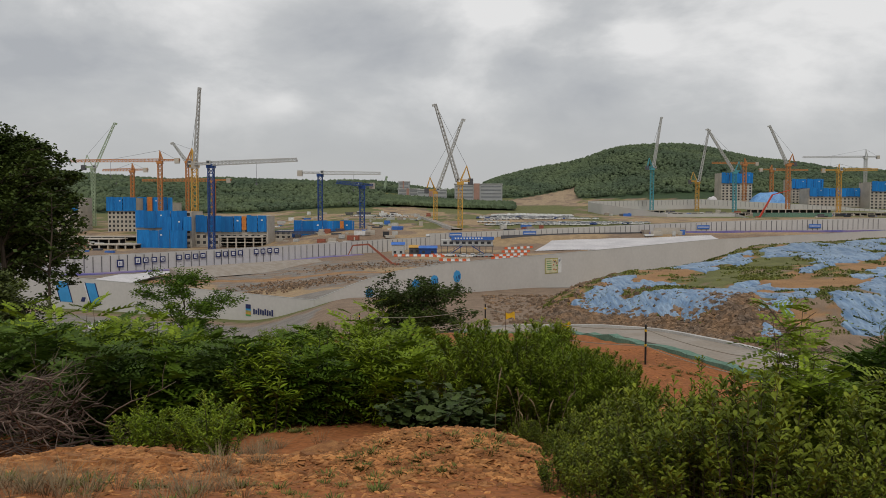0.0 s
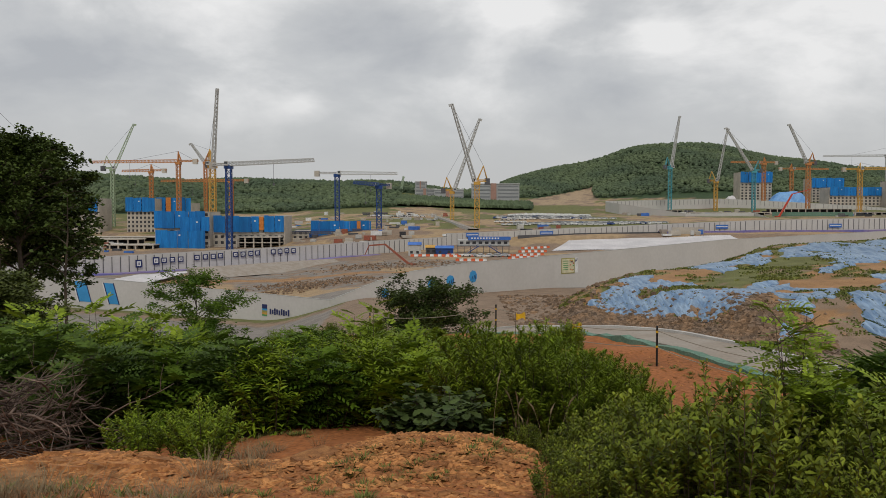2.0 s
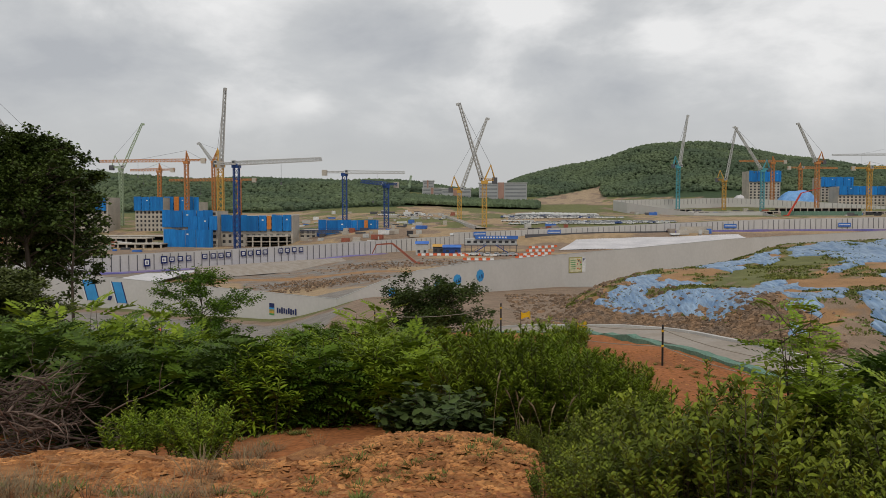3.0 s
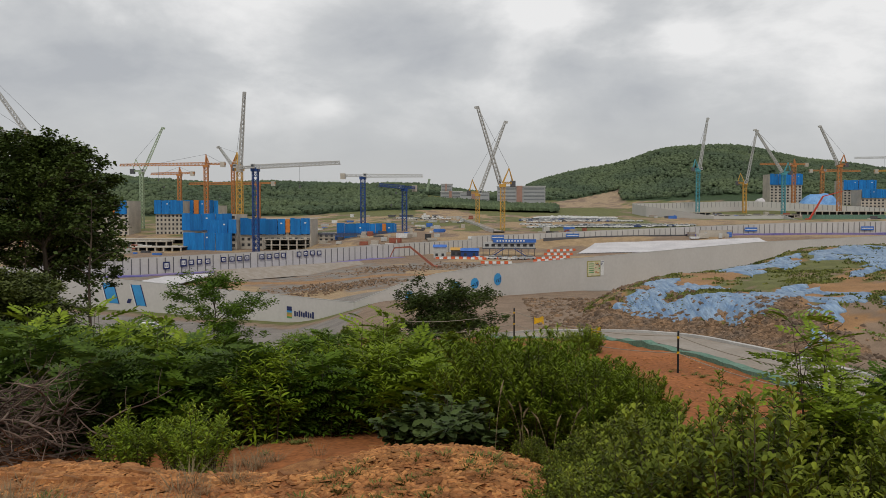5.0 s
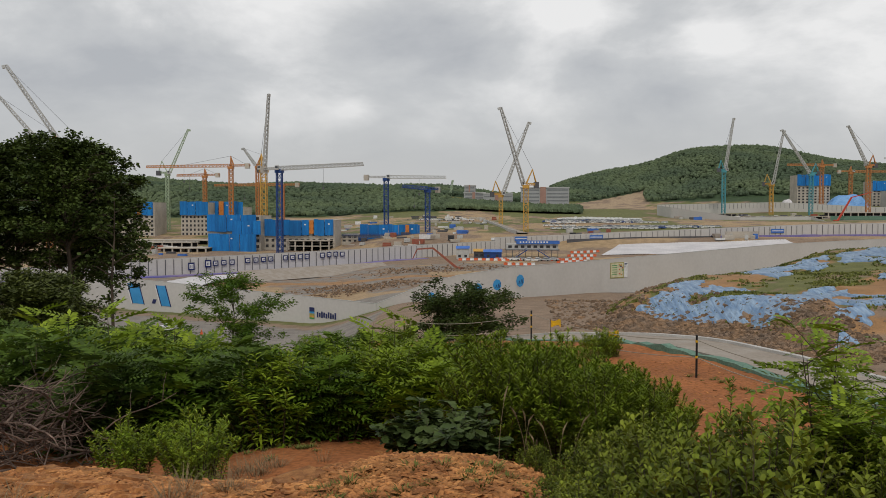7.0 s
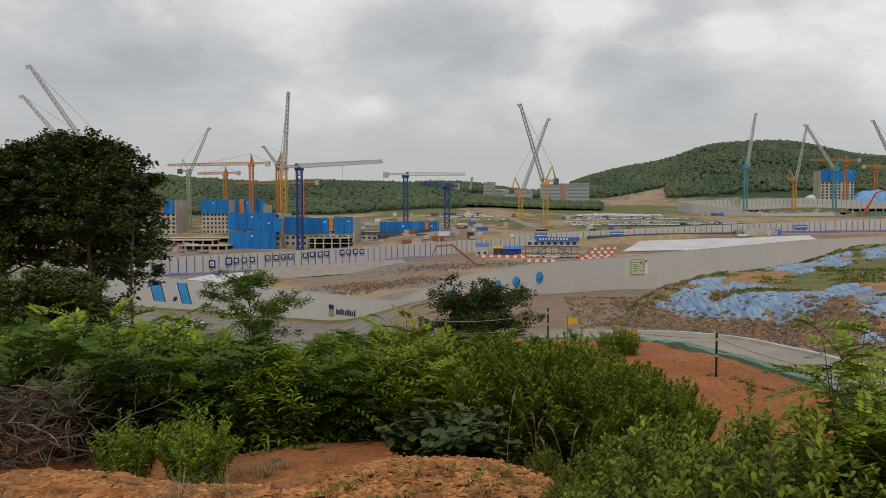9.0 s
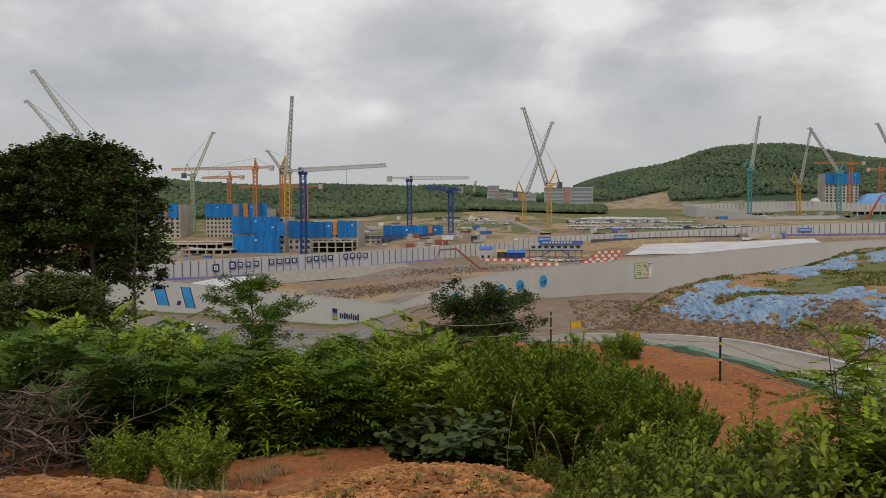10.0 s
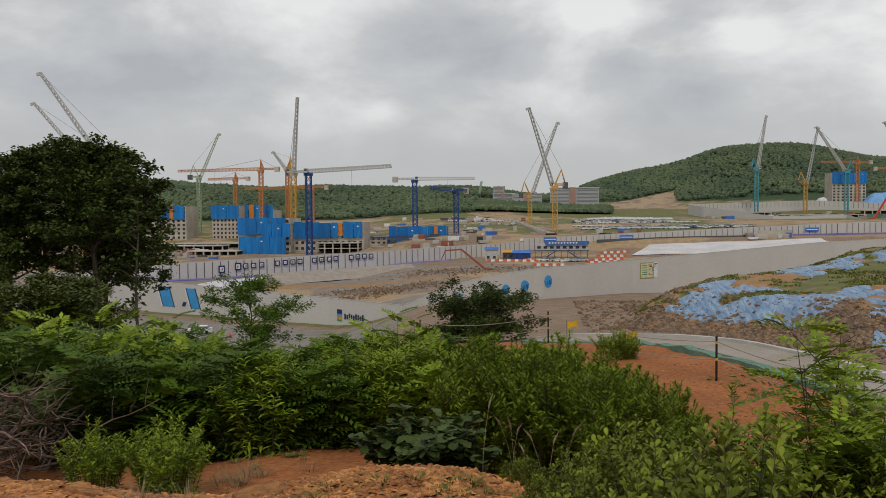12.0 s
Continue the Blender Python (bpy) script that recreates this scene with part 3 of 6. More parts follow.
HILL_CRANES = [
    ((189.10, 760.00, 9.77), 55.68, (8, 5, 46), TEAL, PALE, "teal luffing crane with an upright pale boom", "luff", 0, 2.8),
    ((230.20, 760.00, 9.82), 43.41, (7, -4, 46), YELLOW, PALE, "yellow luffing crane with a tall pale boom", "luff", 0, 2.8),
    ((260.65, 750.00, 9.99), 52.19, (-25, -4, 37), TEAL, PALE, "teal luffing crane with its boom leaning out", "luff", 0, 2.8),
    ((287.13, 800.00, 9.35), 61.87, (-33, -6, 0), ORANGE, ORANGE, "orange tower crane over the upper blocks", "hammer", 5, 2.8),
    ((296.01, 720.00, 10.43), 57.18, (-17, -4, 32), ORANGE, PALE, "orange luffing crane with a pale raised boom", "luff", 0, 2.8),
    ((332.57, 850.00, 8.73), 58.22, (40, 8, 0), ORANGE, ORANGE, "orange tower crane over the upper blocks", "hammer", 5, 2.8),
    ((452.39, 900.00, 8.19), 74.39, (-64, 8, 0), PALE, PALE, "pale tower crane with a long thin jib", "hammer", 8, 2.4),
    ((330.40, 700.00, 10.73), 50.97, (28, -8, 0), YELLOW, YELLOW, "yellow tower crane over the upper works", "hammer", 5, 2.8),
]
TREE_LINE_CRANES = [
    ((-200.57, 380.00, 4.72), 40.09, (-30, -6, 46), YELLOW, PALE, "luffing crane rising behind the dark trees", "luff", 0, 2.6),
    ((-250.62, 440.00, 2.44), 52.83, (-22, -6, 28), ORANGE, PALE, "luffing crane rising behind the dark trees", "luff", 0, 2.4),
]
for foot, ring, jib, paint, jib_paint, label, kind, apex, mast in WEST_CRANES + MIDDLE_CRANES + HILL_CRANES + TREE_LINE_CRANES:
    crane((foot[0], foot[1], min(foot[2], ground_z(foot[0], foot[1])) - 0.3), ring, jib, paint, jib_paint, label, mast, apex, kind)


# ---- blocks under construction ----
def block(x0, x1, y, z0, z1, deep, label, screens=(), cols=6, turn=0):
    """A concrete shell with storeys of openings; screens are (x0, x1, z0, z1, paint, forward) in its own metres."""
    root = thing("building_shell", ((x0 + x1) / 2, y, z0), turn, label, "building", "blocks under construction")
    w, h = x1 - x0, z1 - z0
    n = max(1, round(h / 2.9))
    body = Shape().box(-w / 2, w / 2, 0, deep, 0, h)
    part("wall", body, CONCRETE, root)
    slab = Shape()
    for i in range(n + 1):
        slab.box(-w / 2 - 0.12, w / 2 + 0.12, -0.12, deep + 0.1, i * h / n - 0.12, i * h / n + 0.12)
    part("floor_edge", slab, CONCRETE, root)
    # solid dark plates on the wall stand in for shade inside the openings
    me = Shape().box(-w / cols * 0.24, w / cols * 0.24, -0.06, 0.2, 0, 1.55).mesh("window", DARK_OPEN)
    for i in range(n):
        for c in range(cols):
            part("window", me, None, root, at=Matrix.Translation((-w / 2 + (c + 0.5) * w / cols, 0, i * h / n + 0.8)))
    for a, b, c, d, paint, fwd in screens:
        p0, i = a, 0
        while p0 < b - 0.8:
            p1 = min(b, p0 + (5.2, 3.4, 6.4, 2.4, 4.6)[(i * 3 + int(abs(a))) % 5])
            if b - p1 < 0.9:
                p1 = b
            off = (0.0, 0.5, 0.2, 0.9, 0.1, 0.4)[(i * 5 + int(abs(c))) % 6]
            screen = part("climbing_screen", Shape().box(p0 + 0.05, p1 - 0.05, -fwd - off - 0.25, -fwd - off, c - 0.2 * (i % 2), d - 0.18 * ((i * 5) % 3)), paint, root)
            if i % 4 == 2:
                part("white_plate", Shape().box((p0 + p1) / 2 - 0.5, (p0 + p1) / 2 + 0.5, -fwd - off - 0.3, -fwd - off - 0.25, d - 3.0, d - 2.3), WHITE_PRINT, screen)
            p0, i = p1, i + 1
    return root


def blocks():
    L = (-162.04, -132.18, -93.36)
    z = -1.06
    # the near blue-screened block: a tall wing and a longer low wing
    block(L[0] + 0.6, L[1], 440, z - 2, 18.02, 20, "concrete shell wrapped in bright blue climbing screens",
          [(-14.8, 12.5, 9.6 - z + 2, 18.7 - z + 2, BLUE_NET, 0.6), (0, 15.6, 8.2 - z + 2, 15.4 - z + 2, BLUE_NET, 3.2), (-12.4, 14, 0.9, 8.6 - z + 2, BLUE_NET, 5.5)], 8)
    block(L[1], L[2], 446, z - 2, 15.58, 18, "low concrete shell with blue screens over open window rows",
          [(-19, -12.5, 7.13 - z + 2, 16.19 - z + 2, BLUE_NET, 0.6), (-12.5, -9.5, 7.13 - z + 2, 15.88 - z + 2, BLUE_NET, 0.4),
           (-9.5, 5.6, 7.43 - z + 2, 15.88 - z + 2, BLUE_NET, 0.8), (5.8, 8.2, 8.34 - z + 2, 15.58 - z + 2, ORANGE_NET, 0.7), (8.4, 19, 7.43 - z + 2, 16.19 - z + 2, BLUE_NET, 0.8)], 12)
    z = -2.17
    block(-224.63, -205.63, 560, z - 3, 26.62, 20, "beige concrete shell with blue screens round its top",
          [(-10, 10, 17.93 - z + 3, 27.38 - z + 3, BLUE_NET, 0.6)], 7)
    block(-209.32, -186.11, 575, z - 3, 23.67, 20, "beige concrete shell with blue and orange screens",
          [(-12, 3, 16.74 - z + 3, 27.51 - z + 3, BLUE_NET, 0.6), (-5, -1.5, 17.12 - z + 3, 27.51 - z + 3, ORANGE_NET, 1.6), (4, 12, 16.74 - z + 3, 27.51 - z + 3, BLUE_NET, 0.6)], 7)
    block(-271.00, -241.35, 555, z - 3, 26.62, 20, "beige concrete shell with blue screens behind trees",
          [(-14, 3, 17.93 - z + 3, 27.38 - z + 3, BLUE_NET, 0.6), (3, 6, 17.93 - z + 3, 27.38 - z + 3, ORANGE_NET, 0.6), (6, 14, 17.93 - z + 3, 27.38 - z + 3, BLUE_NET, 0.6)], 8)
    z = 1.35
    block(-94.35, -44.93, 470, z - 2, 7.09, 16, "dark low base level of a block in progress", [(-14, 20, 5.5, 13.13 - z + 2, BLUE_NET, 0.5), (12, 14.2, 6, 12.81 - z + 2, ORANGE_NET, 1.6)], 16)
    # upper works beyond the far field
    z = 21.00
    block(281.95, 313.02, 850, z - 4, 56.51, 22, "tall beige concrete shell with a blue screened top", [(-16, 16, 46.21 - z + 4, 57.08 - z + 4, BLUE_NET, 0.6)], 8)
    block(357.43, 388.86, 860, z - 4, 50.57, 22, "beige concrete shell with a blue screened top", [(-16, 16, 41.31 - z + 4, 51.15 - z + 4, BLUE_NET, 0.6)], 8)
    block(357.52, 409.68, 820, z - 4, 40.31, 22, "long low beige shell with blue screens", [(-26, 26, 32.57 - z + 4, 40.86 - z + 4, BLUE_NET, 0.6)], 14)
    block(407.30, 463.60, 800, z - 4, 45.73, 22, "beige concrete shell with a blue screened top", [(-27, 27, 37.11 - z + 4, 46.81 - z + 4, BLUE_NET, 0.6)], 14)


blocks()


# ---- plants ----
def scatter(name, tv, tf, mats, mat, flat=False):
    """One mesh of many leaves: the template under every matrix."""
    tv = np.array(tv, dtype=np.float64)
    m = np.array([[list(r) for r in q] for q in mats])
    v = np.einsum("nij,kj->nki", m[:, :3, :3], tv) + m[:, None, :3, 3]
    k = len(tv)
    sizes = [len(f) for f in tf]
    loops = np.concatenate([np.array(f) for f in tf])
    n = len(mats)
    me = bpy.data.meshes.new(name)
    me.vertices.add(n * k)
    me.vertices.foreach_set("co", v.reshape(-1))
    all_loops = (loops[None, :] + np.arange(n)[:, None] * k).reshape(-1)
    me.loops.add(len(all_loops))
    me.loops.foreach_set("vertex_index", all_loops.astype(np.int32))
    tot = np.tile(np.array(sizes), n)
    start = np.concatenate([[0], np.cumsum(tot)[:-1]])
    me.polygons.add(len(tot))
    me.polygons.foreach_set("loop_start", start.astype(np.int32))
    me.polygons.foreach_set("loop_total", tot.astype(np.int32))
    me.polygons.foreach_set("use_smooth", [not flat] * len(tot))
    me.materials.append(mat)
    me.update(calc_edges=True)
    me.validate()
    return me


def blade(length, width, fold=0.25, droop=0.2, blunt=False):
    """A single leaf along y, folded at its midrib."""
    w = width / 2
    pts = [(0, 0, 0), (w * 0.8, length * 0.33, fold * w), (w * (0.95 if blunt else 0.75), length * 0.68, fold * w - droop * length * 0.4), (0, length, -droop * length),
           (-w * (0.95 if blunt else 0.75), length * 0.68, fold * w - droop * length * 0.4), (-w * 0.8, length * 0.33, fold * w), (0, length * 0.5, -droop * length * 0.25)]
    return pts, [(0, 1, 6), (1, 2, 6), (2, 3, 6), (3, 4, 6), (4, 5, 6), (5, 0, 6)]


def pinnate(length, pairs, leaflet, width, arch=0.25):
    """A feather-shaped leaf: leaflets in pairs along an arching stalk."""
    v, f = [], []
    for i in range(pairs):
        t = 0.22 + 0.78 * i / (pairs - 1)
        s = leaflet * (1 - 0.45 * abs(t - 0.5))
        for side in (-1, 1):
            base = Vector((0, t * length, -arch * length * t * t))
            d = Vector((side * 0.9, 0.42, -0.12)).normalized()
            q = Vector((-d.y, d.x, 0)).normalized() * width / 2
            k = len(v)
            v += [base, base + d * s * 0.5 + q + Vector((0, 0, 0.1 * s)), base + d * s, base + d * s * 0.5 - q + Vector((0, 0, 0.1 * s))]
            f.append((k, k + 1, k + 2, k + 3))
    k = len(v)
    tip = Vector((0, length, -arch * length))
    v += [tip, tip + Vector((width / 2, leaflet * 0.5, 0)), tip + Vector((0, leaflet, -0.02)), tip + Vector((-width / 2, leaflet * 0.5, 0))]
    f.append((k, k + 1, k + 2, k + 3))
    return v, f


def aim(p, d, roll, size):
    d = d.normalized()
    s = d.cross(Vector((0, 0, 1)))
    s = Vector((1, 0, 0)) if s.length < 0.05 else s.normalized()
    u = s.cross(d)
    return Matrix.Translation(p) @ Matrix((s, d, u)).transposed().to_4x4() @ pose(0, 0, 0, 0, roll, 0) @ Matrix.Scale(size, 4)


def shrub(rnd, height, spread, stems, per_stem, leaf, leaf_mat, up=0.7, twigs=3, bare=0.15, thick=0.012, rise=0.0, foot=0.35):
    """A shrub's two meshes: arching stems with side twigs, and its leaves."""
    wood, mats = Shape(), []
    for _ in range(stems):
        a, r = rnd.uniform(0, math.tau), spread * math.sqrt(rnd.random())
        h = height * rnd.uniform(0.6, 1.0) * (1 - 0.25 * r / spread)
        base = Vector((math.cos(a) * r * foot, math.sin(a) * r * foot, -0.05))
        top = Vector((math.cos(a) * r, math.sin(a) * r, h))
        mid = base.lerp(top, 0.5) + Vector((rnd.uniform(-0.1, 0.1), rnd.uniform(-0.1, 0.1), h * 0.12))
        pts = [base.lerp(mid, t) * (1 - t) + mid.lerp(top, t) * t for t in (0, 0.33, 0.66, 1)]
        wood.tube(pts, [thick, thick * 0.8, thick * 0.55, thick * 0.25], 4)
        lines = [(pts, 1.0)]
        for _ in range(twigs):
            t = rnd.uniform(0.3, 0.9)
            o = base.lerp(mid, t) * (1 - t) + mid.lerp(top, t) * t
            b = rnd.uniform(0, math.tau)
            e = o + Vector((math.cos(b) * (1 - rise), math.sin(b) * (1 - rise), rnd.uniform(0.2, 1.0) + rise)) * height * rnd.uniform(0.12, 0.26)
            wood.tube([o, e], [thick * 0.5, thick * 0.2], 3)
            lines.append(([o, o.lerp(e, 0.4), o.lerp(e, 0.7), e], 0.45))
        for line, share in lines:
            for _ in range(max(2, int(per_stem * share))):
                t = rnd.uniform(bare if share == 1.0 else 0.1, 1.0) ** 0.8
                k = min(2, int(t * 3))
                p = line[k].lerp(line[k + 1], t * 3 - k)
                b = rnd.uniform(0, math.tau)
                d = Vector((math.cos(b), math.sin(b), rnd.uniform(up - 0.7, up + 0.3)))
                mats.append(aim(p, d, rnd.uniform(-30, 30), rnd.uniform(0.65, 1.15)))
    return wood.mesh("branchwork", BARK), scatter("foliage", *leaf, mats, leaf_mat)


def plumes(rnd, height, spread, stems, per_stem, leaf, leaf_mat, lift=0.55, twigs=2, foot=0.45, thick=0.011):
    """A shrub of upright stems: leaves stand up round each tip and hang lower down, so that every stem reads as a plume."""
    wood, mats = Shape(), []
    for _ in range(stems):
        a, r = rnd.uniform(0, math.tau), spread * math.sqrt(rnd.random())
        out = Vector((math.cos(a), math.sin(a), 0))
        h = height * rnd.uniform(0.62, 1.0) * (1 - 0.42 * (r / spread) ** 2)
        base, top = out * r * foot + Vector((0, 0, -0.05)), out * r + Vector((rnd.uniform(-0.06, 0.06), rnd.uniform(-0.06, 0.06), h))
        mid = base.lerp(top, 0.55) + out * -0.08 * r + Vector((0, 0, 0.06 * h))
        lines = [([base, base.lerp(mid, 0.5), mid, top], 1.0)]
        wood.tube([base, mid, top], [thick, thick * 0.7, thick * 0.25], 4)
        for _ in range(twigs):
            o = mid.lerp(top, rnd.uniform(-0.5, 0.7)) if rnd.random() < 0.7 else base.lerp(mid, rnd.uniform(0.35, 1))
            b = rnd.uniform(0, math.tau)
            e = o + Vector((math.cos(b) * 0.55, math.sin(b) * 0.55, rnd.uniform(0.5, 1.0))) * height * rnd.uniform(0.12, 0.22)
            wood.tube([o, e], [thick * 0.45, thick * 0.2], 3)
            lines.append(([o, o.lerp(e, 0.33), o.lerp(e, 0.66), e], 0.4))
        for line, share in lines:
            count = max(3, int(per_stem * share))
            for i in range(count):
                t = 1 - (i / count) ** 1.25 * (0.86 if share == 1.0 else 0.9)
                k = min(2, int(t * 3))
                p = line[k].lerp(line[k + 1], t * 3 - k)
                b = i * 2.4 + rnd.uniform(-0.5, 0.5)
                rise = lift * 1.5 * t - 0.35 * (1 - t) + rnd.uniform(-0.25, 0.25)
                mats.append(aim(p, Vector((math.cos(b), math.sin(b), rise)), rnd.uniform(-25, 25), rnd.uniform(0.7, 1.15) * (0.75 if t > 0.93 else 1.0)))
    return wood.mesh("branchwork", BARK), scatter("foliage", *leaf, mats, leaf_mat)


def plant(name, meshes, x, y, size, turn, label, category, group="", sink=0.03, lean=0.0):
    root = thing(name, (x, y, ground_z(x, y) - sink), 0, label, category, group)
    root.matrix_world = Matrix.Translation((x, y, ground_z(x, y) - sink)) @ pose(0, 0, 0, lean, 0, turn) @ Matrix.Scale(size, 4)
    for part_name, me in zip(("branchwork", "foliage"), meshes):
        part(part_name, me, None, root)
    return root



def lobed(length, width):
    """A broad leaf with a scalloped edge."""
    rim = [(0.10, 0.0), (0.34, 0.22), (0.24, 0.34), (0.46, 0.50), (0.36, 0.62), (0.50, 0.78), (0.28, 0.92), (0.0, 1.0)]
    pts = [(w * width, t * length, 0.12 * w * length - 0.28 * length * t * t) for w, t in rim]
    pts += [(-x, y, z) for x, y, z in pts[-2:0:-1]]
    pts.append((0, 0, 0))
    c = len(pts)
    pts.append((0, length * 0.55, -0.12 * length))
    n = c
    return pts, [(i, (i + 1) % n, c) for i in range(n)]


def tree(rnd, height, crown_base, radius, leaf, leaf_mat, limbs=22, tufts=7, per_tuft=45, tuft=0.8, thick=0.2, top_flat=0.55):
    """A tree's two meshes: trunk with limbs and boughs, and a crown of leaves in uneven tufts."""
    wood, mats = Shape(), []
    lean = Vector((rnd.uniform(-0.06, 0.06), rnd.uniform(-0.06, 0.06), 1))
    pts = [lean * height * t * 0.9 + Vector((rnd.uniform(-0.12, 0.12), rnd.uniform(-0.12, 0.12), 0)) * (1 if t else 0) for t in (0, 0.2, 0.4, 0.6, 0.8, 1)]
    wood.tube(pts, [thick * k for k in (1.15, 0.9, 0.75, 0.55, 0.35, 0.12)], 8)
    for i in range(limbs):
        t = crown_base + (1 - crown_base) * (i + rnd.random()) / limbs
        k = min(4, int(t * 5))
        o = pts[k].lerp(pts[k + 1], t * 5 - k)
        a = rnd.uniform(0, math.tau)
        bulge = math.sin(math.pi * min(1, (t - crown_base) / (1 - crown_base) * 0.72 + 0.28)) ** top_flat
        r = radius * bulge * rnd.uniform(0.65, 1.12)
        e = o + Vector((math.cos(a) * r, math.sin(a) * r, r * rnd.uniform(0.1, 0.6)))
        m = o.lerp(e, 0.5) + Vector((0, 0, 0.12 * r))
        wood.tube([o, m, e], [thick * 0.32, thick * 0.2, thick * 0.06], 5)
        for j in range(tufts):
            s = rnd.uniform(0.3, 1.05)
            c = o.lerp(m, s * 2) if s < 0.5 else m.lerp(e, s * 2 - 1)
            c = c + Vector((rnd.gauss(0, 1), rnd.gauss(0, 1), rnd.gauss(0, 0.7))) * tuft * 0.75
            wood.tube([o.lerp(e, s * 0.8), c], [thick * 0.08, thick * 0.03], 3)
            for _ in range(per_tuft):
                p = c + Vector((rnd.gauss(0, 1), rnd.gauss(0, 1), rnd.gauss(0, 0.6))) * tuft * 0.42
                b = rnd.uniform(0, math.tau)
                mats.append(aim(p, Vector((math.cos(b), math.sin(b), rnd.uniform(-0.6, 0.7))), rnd.uniform(-60, 60), rnd.uniform(0.7, 1.3)))
    return wood.mesh("trunk", BARK), scatter("crown", *leaf, mats, leaf_mat)


def plant_tree(meshes, x, y, size, turn, label, z=None):
    root = thing("tree", (x, y, 0), 0, label, "tree")
    root.matrix_world = Matrix.Translation((x, y, (ground_z(x, y) if z is None else z) - 0.15)) @ pose(0, 0, 0, 0, 0, turn) @ Matrix.Scale(size, 4)
    for name, me in zip(("trunk", "crown"), meshes):
        part(name, me, None, root)
    return root


def trees():
    rnd = random.Random(21)
    leaf4 = ([(0, 0, 0), (0.08, 0.09, 0.02), (0, 0.2, -0.03), (-0.08, 0.09, 0.02)], [(0, 1, 2), (0, 2, 3)])
    big = [tree(rnd, 15.5, 0.52, 4.0, leaf4, LEAF_DARK, 34, 8, 74, 0.5, 0.2) for _ in range(2)]
    high = tree(rnd, 15.5, 0.66, 3.2, leaf4, LEAF_DARK, 26, 6, 40, 0.5, 0.19)
    slim = tree(rnd, 11.5, 0.36, 1.4, leaf4, LEAF_DARK, 14, 3, 13, 0.4, 0.1)
    needle = ([(0, 0, 0), (0.045, 0.12, 0.0), (0, 0.26, 0.03), (-0.045, 0.12, 0.0)], [(0, 1, 2, 3)])
    pine = tree(rnd, 8.0, 0.12, 3.2, needle, LEAF_PINE, 28, 10, 120, 0.6, 0.16)
    for x, y, top, me, h, turn, label in TREES:
        base = ground_z(x, y)
        kind = {"big": big[0], "big2": big[1], "high": high, "slim": slim, "pine": pine}[me]
        plant_tree(kind, x, y, (top - base) / h, turn, label)
    small = ([(0, 0, 0), (0.035, 0.06, 0.015), (0, 0.14, -0.02), (-0.035, 0.06, 0.015)], [(0, 1, 2), (0, 2, 3)])
    spread = tree(rnd, 2.45, 0.03, 2.8, small, LEAF_DARK, 40, 8, 50, 0.32, 0.06, 0.3)
    plant_tree(spread, -0.1, 35.0, 0.94, 0, "low spreading green tree on the crest")
    thin = tree(rnd, 7.0, 0.5, 2.9, small, LEAF, 24, 7, 52, 0.36, 0.07, 0.35)
    x, y = -11.93, 41
    plant_tree(thin, x, y, (16.81 - ground_z(x, y)) / 7.0, 40, "slender tree with an open leafy crown")


TREES = [
    (-35.10, 68, 27.80, "big", 15.5, 0, "dark broadleaf tree with a dense crown on the slope"),
    (-34.1, 66, 25.69, "high", 15.5, 70, "dark broadleaf tree with a forked trunk"),
    (-37.6, 72, 27.78, "big2", 15.5, 250, "dark broadleaf tree with a dense crown on the slope"),
    (-29.84, 64, 23.25, "slim", 11.5, 20, "slender dark tree beside larger trees"),
    (-42.33, 72, 27.69, "big", 15.5, 130, "dark broadleaf tree with a dense crown on the slope"),
    (-39.0, 77, 25.0, "big2", 15.5, 310, "dark broadleaf tree with a dense crown on the slope"),
    (-35.4, 64, 20.6, "slim", 11.5, 140, "slender dark tree beside larger trees"),
    (-42.40, 66, 25.16, "big2", 15.5, 200, "dark broadleaf tree with a dense crown on the slope"),
    (-30.3, 55, 15.83, "pine", 8.0, 0, "low spreading pine below the dark trees"),
    (-30.6, 52, 16.1, "pine", 8.0, 120, "low spreading pine below the dark trees"),
]
trees()


